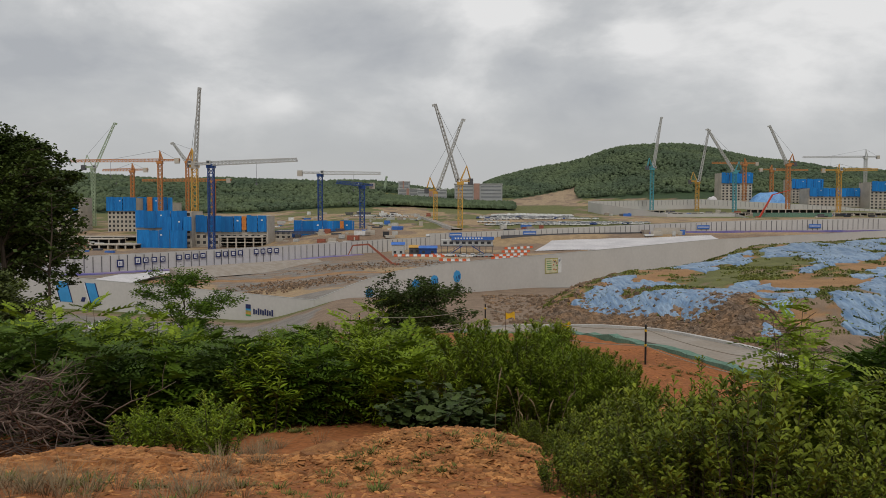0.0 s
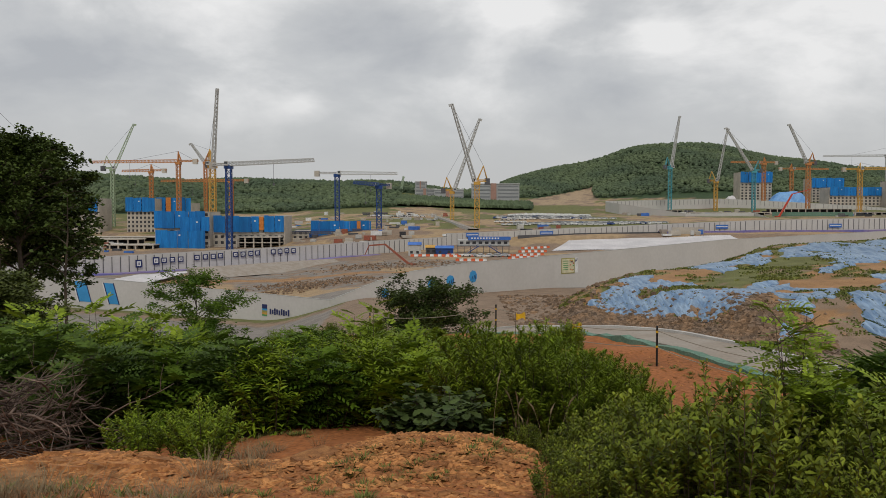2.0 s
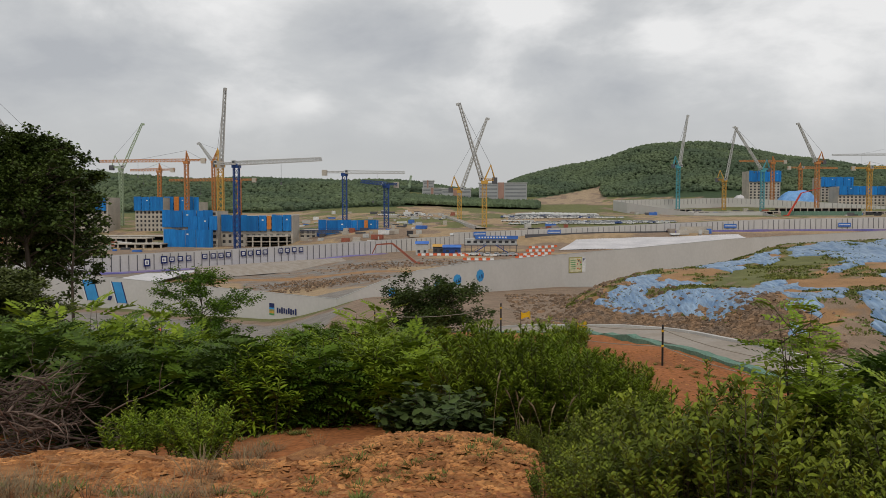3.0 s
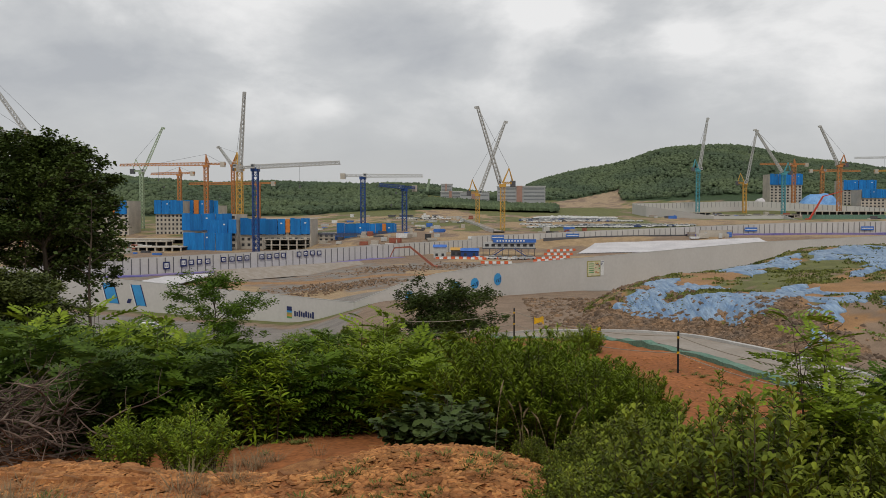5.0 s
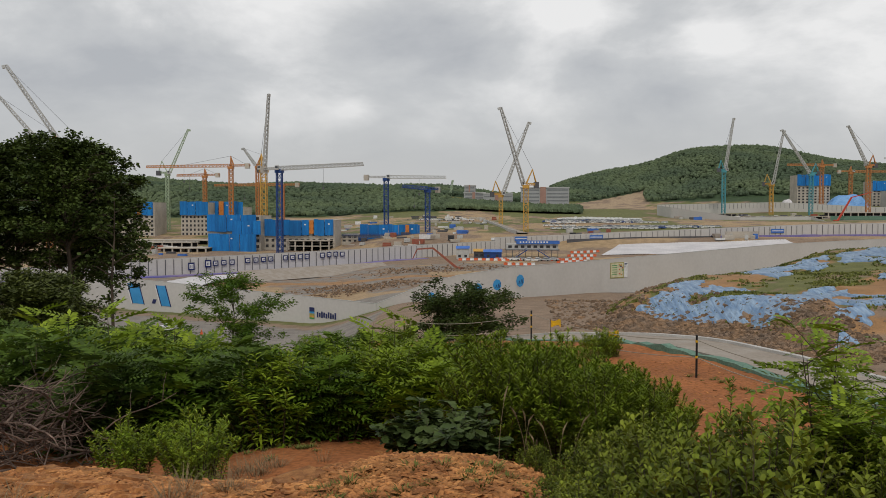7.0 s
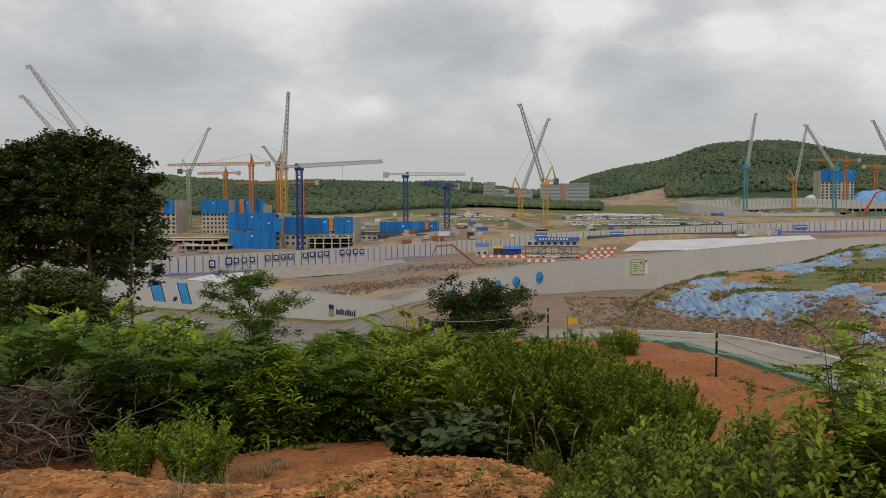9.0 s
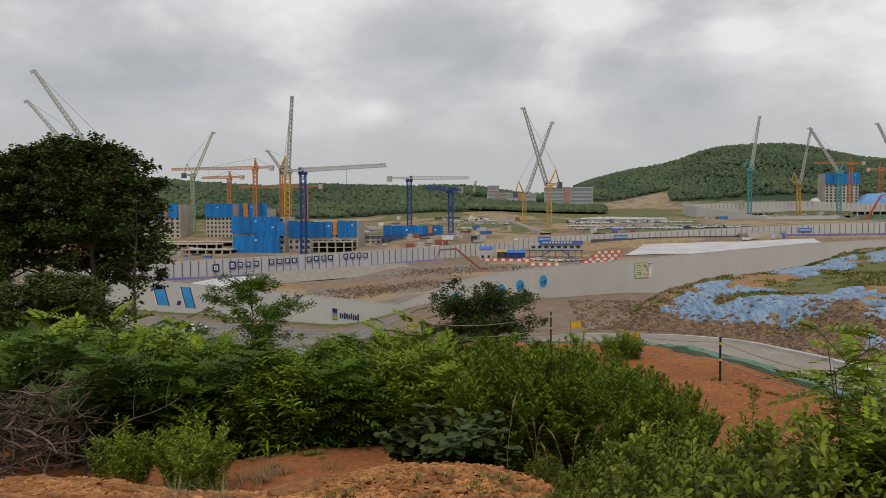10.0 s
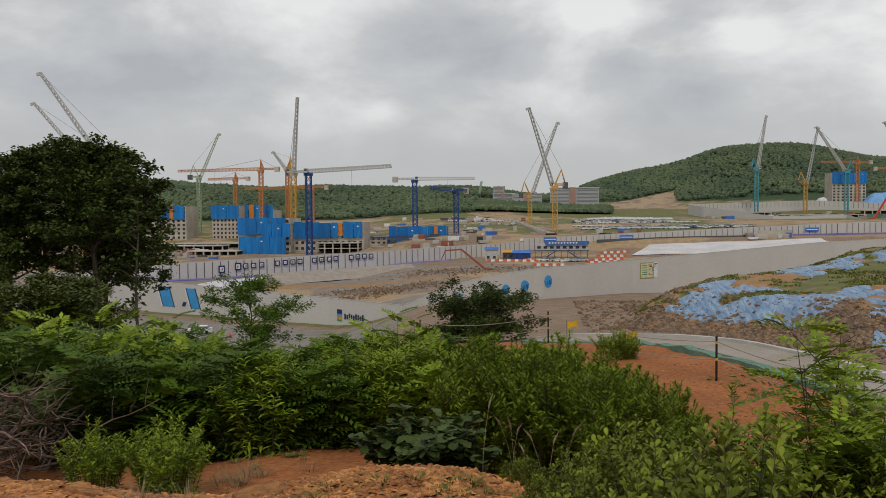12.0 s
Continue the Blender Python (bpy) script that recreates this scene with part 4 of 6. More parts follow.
def undergrowth():
    rnd = random.Random(11)
    locust = pinnate(0.40, 7, 0.09, 0.048)
    plume = pinnate(0.48, 5, 0.2, 0.072, 0.42)
    slim_leaf = blade(0.2, 0.056, 0.3, 0.28)
    willow = blade(0.1, 0.034, 0.3, 0.15)
    dark = [plumes(rnd, 1.9, 0.95, 22, 14, plume, LEAF_COOL) for _ in range(3)]
    fresh = [plumes(rnd, 1.9, 0.95, 22, 14, plume, m) for m in (LEAF, LEAF_BRIGHT)]
    lance = [plumes(rnd, 1.9, 0.95, 30, 40, slim_leaf, m, twigs=3) for m in (LEAF_BRIGHT, LEAF, LEAF_BRIGHT)]
    fine = [plumes(rnd, 1.8, 0.85, 46, 80, willow, m, lift=0.9, twigs=4) for m in (LEAF_WILLOW, LEAF_WILLOW, LEAF_BRIGHT)]
    broad = [plumes(rnd, 1.35, 0.75, 40, 30, OBOVATE, LEAF_OLIVE, lift=0.85, twigs=3, foot=0.75, thick=0.007) for _ in range(3)]
    tall = [plumes(rnd, 2.6, 1.15, 34, 26, locust, LEAF, lift=0.55, twigs=4, thick=0.016) for _ in range(2)]
    bright = [plumes(rnd, 0.98, 0.5, 34, 40, blade(0.075, 0.03), LEAF_LIME, lift=0.9, twigs=3, foot=0.5, thick=0.006) for _ in range(2)]

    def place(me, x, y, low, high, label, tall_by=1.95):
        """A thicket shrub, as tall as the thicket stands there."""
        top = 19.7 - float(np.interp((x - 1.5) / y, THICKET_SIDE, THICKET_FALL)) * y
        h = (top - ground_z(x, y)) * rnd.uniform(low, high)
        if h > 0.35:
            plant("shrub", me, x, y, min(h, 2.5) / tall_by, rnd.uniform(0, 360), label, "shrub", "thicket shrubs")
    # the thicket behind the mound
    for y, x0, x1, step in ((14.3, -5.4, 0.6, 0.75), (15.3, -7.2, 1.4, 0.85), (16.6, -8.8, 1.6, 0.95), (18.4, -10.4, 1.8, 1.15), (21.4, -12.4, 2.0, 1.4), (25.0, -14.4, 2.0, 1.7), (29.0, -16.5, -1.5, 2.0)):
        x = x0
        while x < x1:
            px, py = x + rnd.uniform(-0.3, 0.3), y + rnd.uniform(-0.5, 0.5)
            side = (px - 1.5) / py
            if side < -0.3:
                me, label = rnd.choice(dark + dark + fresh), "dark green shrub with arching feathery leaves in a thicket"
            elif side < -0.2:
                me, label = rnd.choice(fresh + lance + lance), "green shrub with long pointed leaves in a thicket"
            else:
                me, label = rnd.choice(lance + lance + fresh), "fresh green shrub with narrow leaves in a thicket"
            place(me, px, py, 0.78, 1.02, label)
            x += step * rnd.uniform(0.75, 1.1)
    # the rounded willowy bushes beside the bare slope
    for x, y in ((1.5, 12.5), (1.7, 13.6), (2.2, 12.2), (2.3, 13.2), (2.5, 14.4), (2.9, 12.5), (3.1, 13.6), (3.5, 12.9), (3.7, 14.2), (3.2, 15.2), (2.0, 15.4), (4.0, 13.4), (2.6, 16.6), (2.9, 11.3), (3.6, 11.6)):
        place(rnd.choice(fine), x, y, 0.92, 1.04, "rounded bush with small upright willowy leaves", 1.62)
    # sumac shoots that stand over the thicket
    sumac = [plumes(rnd, 2.05, 0.42, 5, 13, pinnate(0.46, 6, 0.17, 0.062, 0.35), LEAF_LIME, lift=0.6, twigs=0) for _ in range(2)]
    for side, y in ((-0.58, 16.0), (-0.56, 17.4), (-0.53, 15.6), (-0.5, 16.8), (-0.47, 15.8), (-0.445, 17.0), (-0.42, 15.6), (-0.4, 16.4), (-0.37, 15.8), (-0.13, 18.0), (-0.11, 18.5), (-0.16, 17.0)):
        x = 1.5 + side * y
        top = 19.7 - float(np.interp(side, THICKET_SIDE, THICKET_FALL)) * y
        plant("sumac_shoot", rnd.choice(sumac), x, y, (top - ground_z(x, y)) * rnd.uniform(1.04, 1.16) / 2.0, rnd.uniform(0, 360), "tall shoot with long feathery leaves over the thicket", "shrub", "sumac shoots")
    # shrubs on the near bank
    for x, y, s in BANK:
        plant("shrub", rnd.choice(broad), x, y, s * (0.8 if y > 6.8 else 0.95) * rnd.uniform(0.8, 1.2), rnd.uniform(0, 360), "olive-green shrub with small rounded leaves", "shrub", "bank shrubs")
    for x, y, s in ((5.75, 7.5, 0.72), (6.4, 8.1, 0.76), (6.2, 6.8, 0.64), (5.5, 8.3, 0.62), (7.2, 8.8, 0.72), (7.6, 10.0, 0.8)):
        plant("locust_shrub", rnd.choice(tall), x, y, s, rnd.uniform(0, 360), "tall light-green shrub with feathery pinnate leaves", "shrub", "locust shrubs")
    lone = shrub(random.Random(77), 2.6, 0.5, 9, 16, locust, LEAF_LIME, up=0.5, bare=0.3, thick=0.014)
    for x, y, s in ((4.0, 6.25, 0.76), (4.3, 6.7, 0.64)):
        plant("locust_shrub", lone, x, y, s, 40 * x, "slender light-green shoot with feathery pinnate leaves", "shrub", "locust shrubs")
    for x, y, s in ((-3.15, 10.35, 1.0), (-2.25, 10.4, 1.1), (-2.6, 11.0, 1.1)):
        plant("shrub", rnd.choice(bright), x, y, s, rnd.uniform(0, 360), "small bright green bush on bare orange soil", "shrub", "small bushes")
    wide = plumes(rnd, 1.0, 0.75, 40, 40, blade(0.085, 0.034), LEAF_LIME, lift=0.8, twigs=3, foot=0.5, thick=0.008)
    for x, y, s in ((4.2, 24.5, 1.0), (4.6, 25.0, 0.85)):
        plant("shrub", wide, x, y, s, rnd.uniform(0, 360), "bright green bush beside the path", "shrub", "small bushes")
    shoot = plumes(rnd, 1.75, 0.24, 7, 46, OBOVATE, LEAF_OLIVE, lift=0.9, twigs=2, thick=0.008)
    for x, y, s in ((3.85, 8.9, 0.85), (5.6, 8.9, 0.65), (2.9, 7.2, 0.6), (3.4, 6.4, 0.62), (4.4, 6.9, 0.66), (4.7, 5.6, 0.6), (2.9, 9.4, 0.6), (4.9, 7.6, 0.7), (3.9, 5.4, 0.58), (5.5, 6.2, 0.66), (3.3, 8.1, 0.62)):
        plant("shoot", shoot, x, y, s, rnd.uniform(0, 360), "upright leafy shoot standing over the bank shrubs", "shrub", "upright shoots")
    oak = shrub(rnd, 1.0, 0.85, 28, 20, lobed(0.17, 0.12), LEAF_GREY, up=0.5, bare=0.1)
    plant("oak_sapling", oak, 0.85, 10.4, 1.02, 0, "low oak sapling with large lobed grey-green leaves", "sapling")


OBOVATE = ([(0, 0, 0), (0.011, 0.025, 0.006), (0.022, 0.06, 0.006), (0.013, 0.083, -0.003), (0, 0.088, -0.008), (-0.013, 0.083, -0.003), (-0.022, 0.06, 0.006), (-0.011, 0.025, 0.006), (0, 0.05, -0.003)],
           [(0, 1, 8), (1, 2, 8), (2, 3, 4, 8), (8, 4, 5, 6), (8, 6, 7), (8, 7, 0)])
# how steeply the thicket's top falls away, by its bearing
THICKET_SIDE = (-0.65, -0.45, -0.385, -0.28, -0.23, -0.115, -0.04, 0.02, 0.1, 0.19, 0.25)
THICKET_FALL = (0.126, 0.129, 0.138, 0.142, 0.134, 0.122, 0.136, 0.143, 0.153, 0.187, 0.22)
BANK = ((2.15, 5.6, 0.45), (2.05, 6.6, 0.42), (2.3, 7.7, 0.45), (2.2, 8.5, 0.42), (1.95, 9.6, 0.4), (2.75, 5.2, 0.65), (3.5, 4.5, 0.7), (4.3, 4.9, 0.8), (5.0, 5.6, 0.85), (5.7, 6.6, 0.9), (2.35, 5.9, 0.42), (2.2, 7.1, 0.4), (2.9, 5.7, 0.6), (3.1, 5.0, 0.8), (2.6, 6.5, 0.7), (3.0, 6.2, 0.9), (3.9, 6.0, 0.95), (2.6, 7.5, 0.8), (3.3, 7.4, 0.95), (4.2, 7.2, 1.0), (5.0, 6.6, 1.0),
        (2.55, 8.7, 0.7), (3.1, 8.8, 0.9), (4.0, 8.6, 1.0), (4.9, 8.2, 0.9), (5.8, 7.8, 0.95), (3.0, 10.2, 0.75), (3.9, 10.2, 0.7), (4.8, 9.8, 0.75), (5.6, 9.4, 1.0), (6.6, 8.6, 1.0), (3.4, 11.6, 0.65), (4.2, 11.2, 0.5))
undergrowth()


# ---- near ground: stones, dead wood, grasses ----
def slab_mesh(rnd, mat, name="stone"):
    """A broken flat stone."""
    n = rnd.randint(5, 7)
    rim = [(math.cos(math.tau * i / n) * rnd.uniform(0.7, 1.1), math.sin(math.tau * i / n) * rnd.uniform(0.45, 0.8)) for i in range(n)]
    v = [(x, y, 0) for x, y in rim] + [(x * rnd.uniform(0.82, 0.95), y * rnd.uniform(0.82, 0.95), rnd.uniform(0.2, 0.36)) for x, y in rim]
    f = [tuple(range(n - 1, -1, -1)), tuple(range(n, 2 * n))] + [(i, (i + 1) % n, n + (i + 1) % n, n + i) for i in range(n)]
    return mesh_of(name, v, f, mat)


def near_ground():
    rnd = random.Random(31)
    slabs = [slab_mesh(rnd, ROCK) for _ in range(8)]

    def stone(x, y, size, turn, tip=0.0, label="flat broken orange shale stone on bare soil"):
        ob = new("stone", rnd.choice(slabs))
        ob.matrix_world = Matrix.Translation((x, y, ground_z(x, y) - 0.15 * size)) @ pose(0, 0, 0, tip, rnd.uniform(-12, 12), turn) @ Matrix.Scale(size, 4)
        tagged(ob, label, "stone", "loose stones")
    for (x, y), size, turn in (((-0.47, 8.45), 0.36, 10), ((-0.35, 13.30), 0.16, 20), ((0.98, 8.20), 0.14, -30), ((1.25, 8.15), 0.12, 0), ((1.12, 8.00), 0.12, 40), ((-2.93, 8.00), 0.25, 15), ((-2.68, 8.05), 0.2, -20), ((-3.28, 7.70), 0.32, 5),
                               ((-3.04, 7.90), 0.18, 60), ((-2.38, 8.15), 0.16, 30), ((-3.66, 8.05), 0.15, 10), ((-3.63, 8.25), 0.14, -10), ((-0.71, 8.55), 0.22, 0)):
        stone(x, y, size, turn, rnd.uniform(-14, 4))
    for _ in range(16):
        stone(rnd.uniform(-3.5, -2.2), rnd.uniform(8.0, 8.7), rnd.uniform(0.15, 0.26), rnd.uniform(-35, 35), rnd.uniform(-24, 2))
    for _ in range(70):
        stone(rnd.uniform(-4.0, -1.9), 7.75 + 0.75 * rnd.random() ** 1.5, rnd.uniform(0.06, 0.19) * rnd.uniform(0.7, 1.15), rnd.uniform(-40, 40), rnd.uniform(-26, 6))
    for _ in range(80):
        cx, cy, rx, ry = rnd.choice(((0.75, 8.7, 1.2, 0.8), (-2.9, 8.5, 1.3, 0.6), (0.2, 7.0, 1.6, 1.0)))
        stone(cx + rnd.gauss(0, 0.5) * rx, cy + rnd.gauss(0, 0.5) * ry, rnd.uniform(0.05, 0.11), rnd.uniform(0, 360), rnd.uniform(-20, 10))
    # small shale chips, past counting
    tv = [(-1, -0.6, 0), (0.9, -0.7, 0), (1, 0.5, 0), (-0.7, 0.7, 0), (-0.8, -0.4, 0.3), (0.7, -0.5, 0.36), (0.8, 0.4, 0.3), (-0.6, 0.5, 0.34)]
    tf = [(4, 5, 6, 7), (0, 1, 5, 4), (1, 2, 6, 5), (2, 3, 7, 6), (3, 0, 4, 7)]
    mats = []
    for _ in range(20000):
        k = rnd.random()
        if k < 0.42:
            x, y = 0.75 + rnd.gauss(0, 1.0), 8.6 + rnd.gauss(0, 0.75)
        elif k < 0.68:
            x, y = -2.9 + rnd.gauss(0, 1.1), 8.4 + rnd.gauss(0, 0.6)
        elif k < 0.9:
            x, y = rnd.uniform(-5, 2.2), rnd.uniform(4.5, 11.5)
        else:
            x, y = rnd.uniform(3.5, 8), rnd.uniform(13, 24)
        s = (0.009 + 0.046 * rnd.random() ** 2) * (1.25 if k < 0.68 else 0.8)
        mats.append(Matrix.Translation((x, y, ground_z(x, y) + s * 0.05)) @ pose(0, 0, 0, rnd.gauss(-5, 12), rnd.gauss(0, 12), rnd.uniform(0, 360)) @ Matrix.Diagonal((s * rnd.uniform(0.8, 1.6), s * rnd.uniform(0.6, 1.0), s * 0.8, 1)))
    tagged(new("shale_chips", scatter("shale_chips", tv, tf, mats, ROCK, flat=True)), "small orange shale chips strewn over bare soil", "gravel", kind="stuff")
    # heap of dead branches
    heap = thing("brush_pile", (-5.61, 12.4, ground_z(-5.61, 12.4)), 0, "heap of bare grey-brown dead branches", "brush pile")
    kinds = []
    for i in range(12):
        sh = Shape()
        p, d, pts = Vector((0, 0, 0)), Vector((1, 0, rnd.uniform(-0.1, 0.2))), []
        curl = rnd.uniform(-0.2, 0.2)
        for k in range(6):
            pts.append(p.copy())
            p += d * 0.3
            d = (d + Vector((0, curl + rnd.uniform(-0.2, 0.2), rnd.uniform(-0.26, 0.16)))).normalized()
        r = rnd.uniform(0.012, 0.03)
        sh.tube(pts, [r, r * 0.9, r * 0.8, r * 0.6, r * 0.45, r * 0.25], 5)
        for k in (2, 3, 4):
            q = pts[k]
            e = q + Vector((rnd.uniform(0.1, 0.4), rnd.uniform(-0.35, 0.35), rnd.uniform(-0.1, 0.35)))
            sh.tube([q, q.lerp(e, 0.5) + Vector((0, 0.03, 0.03)), e], [r * 0.5, r * 0.35, r * 0.15], 4)
        kinds.append(sh.mesh("branch", DEADWOOD, flat=False))
    for i in range(300):
        a = rnd.uniform(0, math.tau)
        c = Vector((rnd.gauss(-0.4, 0.62), rnd.gauss(0, 0.5), 0.0))
        c.z = 0.06 + max(0.0, 1.2 - 0.5 * abs(c.x + 0.4)) * rnd.random()
        part("branch", kinds[i % 12], None, heap, at=Matrix.Translation(c) @ pose(0, 0, 0, rnd.uniform(0, 360), rnd.uniform(-42, 16), math.degrees(a)) @ Matrix.Scale(rnd.uniform(0.45, 0.95), 4))
    # dry and green grass tufts
    def tuft(count, height, mat, lean, width=0.006):
        v, f = [], []
        for _ in range(count):
            a, r = rnd.uniform(0, math.tau), rnd.uniform(0, 0.12)
            b = Vector((math.cos(a) * r, math.sin(a) * r, 0))
            h = height * rnd.uniform(0.4, 1)
            t = b + Vector((math.cos(a), math.sin(a), 0)) * lean * h * rnd.uniform(0.3, 1.2) + Vector((0, 0, h))
            m = b.lerp(t, 0.55) + Vector((0, 0, h * 0.12))
            s = Vector((-math.sin(a), math.cos(a), 0)) * width
            k = len(v)
            v += [b - s, b + s, m + s * 0.8, m - s * 0.8, t]
            f += [(k, k + 1, k + 2, k + 3), (k + 3, k + 2, k + 4)]
        return mesh_of("tuft", v, f, mat)
    dry = [tuft(46, 0.24, STRAW, 1.5, 0.0022) for _ in range(3)]
    green = [tuft(46, 0.085, LEAF_WEED, 1.4, 0.007) for _ in range(3)]
    for i in range(76):
        (x, y) = rnd.choice(((-1.22, 7.60), (-1.25, 8.25), (-1.68, 11.50), (-1.10, 6.70), (-1.46, 7.05), (-1.34, 6.30), (-1.63, 12.10), (-3.1, 6.6), (-3.4, 7.0), (-2.8, 6.3), (-3.2, 6.3), (-2.4, 6.6)))
        x, y = x + rnd.gauss(0, 0.32), y + rnd.gauss(0, 0.3)
        ob = new("dry_grass", rnd.choice(dry))
        ob.matrix_world = Matrix.Translation((x, y, ground_z(x, y) - 0.01)) @ pose(0, 0, 0, 0, 0, rnd.uniform(0, 360)) @ Matrix.Scale(rnd.uniform(0.6, 1.1), 4)
        tagged(ob, "tuft of dry straw-coloured grass on stony soil", "grass", "dry grass tufts")
    for i in range(110):
        (x, y), s = rnd.choice((((0.34, 7.85), 0.35), ((0.65, 7.65), 0.3), ((0.01, 8.15), 0.3), ((1.19, 8.35), 0.25), ((-3.04, 7.05), 0.5), ((-1.98, 6.70), 0.5), ((-0.25, 6.60), 0.4), ((1.66, 8.60), 0.25), ((6.48, 20.95), 0.5), ((6.97, 20.55), 0.5), ((-2.24, 13.70), 0.3), ((-1.59, 13.40), 0.3)))
        x, y = x + rnd.gauss(0, s), y + rnd.gauss(0, s)
        ob = new("weed", rnd.choice(green))
        ob.matrix_world = Matrix.Translation((x, y, ground_z(x, y) - 0.01)) @ pose(0, 0, 0, 0, 0, rnd.uniform(0, 360)) @ Matrix.Scale(rnd.uniform(0.5, 1.0), 4)
        tagged(ob, "small tuft of green weeds on orange soil", "grass", "green weeds")

    for i in range(9):
        x, y = 1.95 + rnd.gauss(0, 0.22), 9.7 + rnd.gauss(0, 0.25)
        h = rnd.uniform(0.5, 0.85)
        root = thing("grass_stalk", (x, y, ground_z(x, y) - 0.02), rnd.uniform(0, 360), "tall pale flowering grass stalk beside shrubs", "grass", "grass stalks")
        bend = rnd.uniform(0.1, 0.35)
        pts = [Vector((bend * h * t * t, 0, h * t)) for t in (0, 0.3, 0.6, 0.85, 1)]
        part("stalk", Shape().tube(pts, [0.004, 0.0035, 0.003, 0.0025, 0.002], 4), STRAW, root)
        part("seed_head", Shape().tube([pts[3], pts[3].lerp(pts[4], 0.5), pts[4] + Vector((0.05, 0, 0.03))], [0.006, 0.012, 0.003], 5), STRAW, root)


near_ground()


# ---- the lane on the crest, its rope fence ----
LANE = [(-14, 45), (-6, 39.5), (0, 35.4), (3.6, 32), (6.0, 29.6), (7.4, 27.6), (8.4, 25.0), (9.4, 21.6), (11.0, 17.5), (13.5, 12), (17, 5)]


def ribbon(points, half, lift, step=0.4):
    """Left and right edge points of a strip along a line, laid on the ground."""
    line = []
    for (ax, ay), (bx, by) in zip(points, points[1:]):
        n = max(1, int(math.hypot(bx - ax, by - ay) / step))
        line += [(ax + (bx - ax) * i / n, ay + (by - ay) * i / n) for i in range(n)]
    for _ in range(6):
        line = [line[0]] + [((a[0] + 2 * b[0] + c[0]) / 4, (a[1] + 2 * b[1] + c[1]) / 4) for a, b, c in zip(line, line[1:], line[2:])] + [line[-1]]
    out = []
    for i, p in enumerate(line):
        q, r = line[max(0, i - 1)], line[min(len(line) - 1, i + 1)]
        d = Vector((r[0] - q[0], r[1] - q[1])).normalized()
        nrm = Vector((-d.y, d.x))
        z = max(ground_z(p[0] + nrm.x * k, p[1] + nrm.y * k) for k in (-half, 0, half))
        out.append((Vector((p[0], p[1], z + lift)), Vector((nrm.x, nrm.y, 0)), d))
    level = [q[0].z for q in out]
    for i, q in enumerate(out):
        q[0].z = float(np.mean(level[max(0, i - 5):i + 6]))
    return out


def strip(name, line, a, b, z0, z1, mat, label, category, kind="structure", wave=0.0):
    v, f = [], []
    for i, (p, n, d) in enumerate(line):
        w = Vector((0, 0, wave * wobble(p.x, p.y, 0.5, 7)))
        v += [p + n * a + Vector((0, 0, z0)), p + n * b + Vector((0, 0, z0)), p + n * b + Vector((0, 0, z1)) + w, p + n * a + Vector((0, 0, z1)) + w]
    for i in range(len(line) - 1):
        k = i * 4
        for s in range(4):
            f.append((k + s, k + (s + 1) % 4, k + 4 + (s + 1) % 4, k + 4 + s))
    me = mesh_of(name, v, f, mat)
    return tagged(new(name, me), label, category, kind=kind)


def lane():
    line = ribbon(LANE, 0.95, 0.0)
    strip("pavement", line, -0.95, 0.95, -0.5, 0.13, PATHWAY, "narrow pale concrete lane along the crest", "path")
    strip("kerb", line, 0.95, 1.12, -0.5, 0.21, KERB, "white concrete kerb along the lane", "kerb")
    net = [q for q in line if q[0].y < 34]
    strip("netting", net, -1.32, -0.98, -0.1, 0.14, NET_GREEN, "crumpled green netting laid along the lane", "netting", "structure", 0.12)
    # rope fence
    tops = []
    for x, y in ((-8, 38.4), (-2.6, 33.6), (2.4, 29.2), (6.34, 21.5), (8.9, 15.5)):
        z = ground_z(x, y)
        root = thing("fence_post", (x, y, z), 0, "black rope-fence post with a yellow band", "post", "rope fence posts")
        part("pole", Shape().tube([(0, 0, -0.2), (0, 0, 1.05)], [0.028, 0.026], 8), BLACK, root)
        part("cap", Shape().tube([(0, 0, 1.05), (0, 0, 1.09)], [0.034, 0.02], 8), BLACK, root)
        for h in (0.5, 0.9):
            part("band", Shape().tube([(0, 0, h), (0, 0, h + 0.06)], [0.034, 0.034], 8), YELLOW_TAPE, root, "yellow band")
        tops.append(Vector((x, y, z)))
    for h in (0.96, 0.52):
        sh = Shape()
        for a, b in zip(tops, tops[1:]):
            pts = [a.lerp(b, k / 10) + Vector((0, 0, h - 0.22 * 4 * (k / 10) * (1 - k / 10))) for k in range(11)]
            sh.tube(pts, [0.011] * 11, 5)
        tagged(new("rope", sh.mesh("rope", ROPE)), "thin pale rope strung between fence posts", "rope")
    # loose yellow warning flags on the slope
    for x, y, h in ((2.95, 26.8, 0.95), (4.55, 25.0, 0.75)):
        z = ground_z(x, y)
        root = thing("warning_flag", (x, y, z), 25, "crumpled yellow plastic warning flag on a stake", "flag", "warning flags")
        part("stake", Shape().tube([(0, 0, -0.1), (0, 0, h)], [0.012, 0.01], 6), DEADWOOD, root)
        v = [(0.012 + 0.38 * i / 6, 0.05 * math.sin(i * 1.3), h - 0.02 - 0.06 * i / 6 - 0.2 * j - 0.05 * math.sin(i + j)) for j in range(2) for i in range(7)]
        v += [(a, b + 0.006, c) for a, b, c in v]
        f = [(i, i + 1, i + 8, i + 7) for i in range(6)] + [(i + 15, i + 14, i + 21, i + 22) for i in range(6)]
        part("cloth", mesh_of("cloth", v, f, YELLOW_TAPE, flat=False), None, root)


lane()


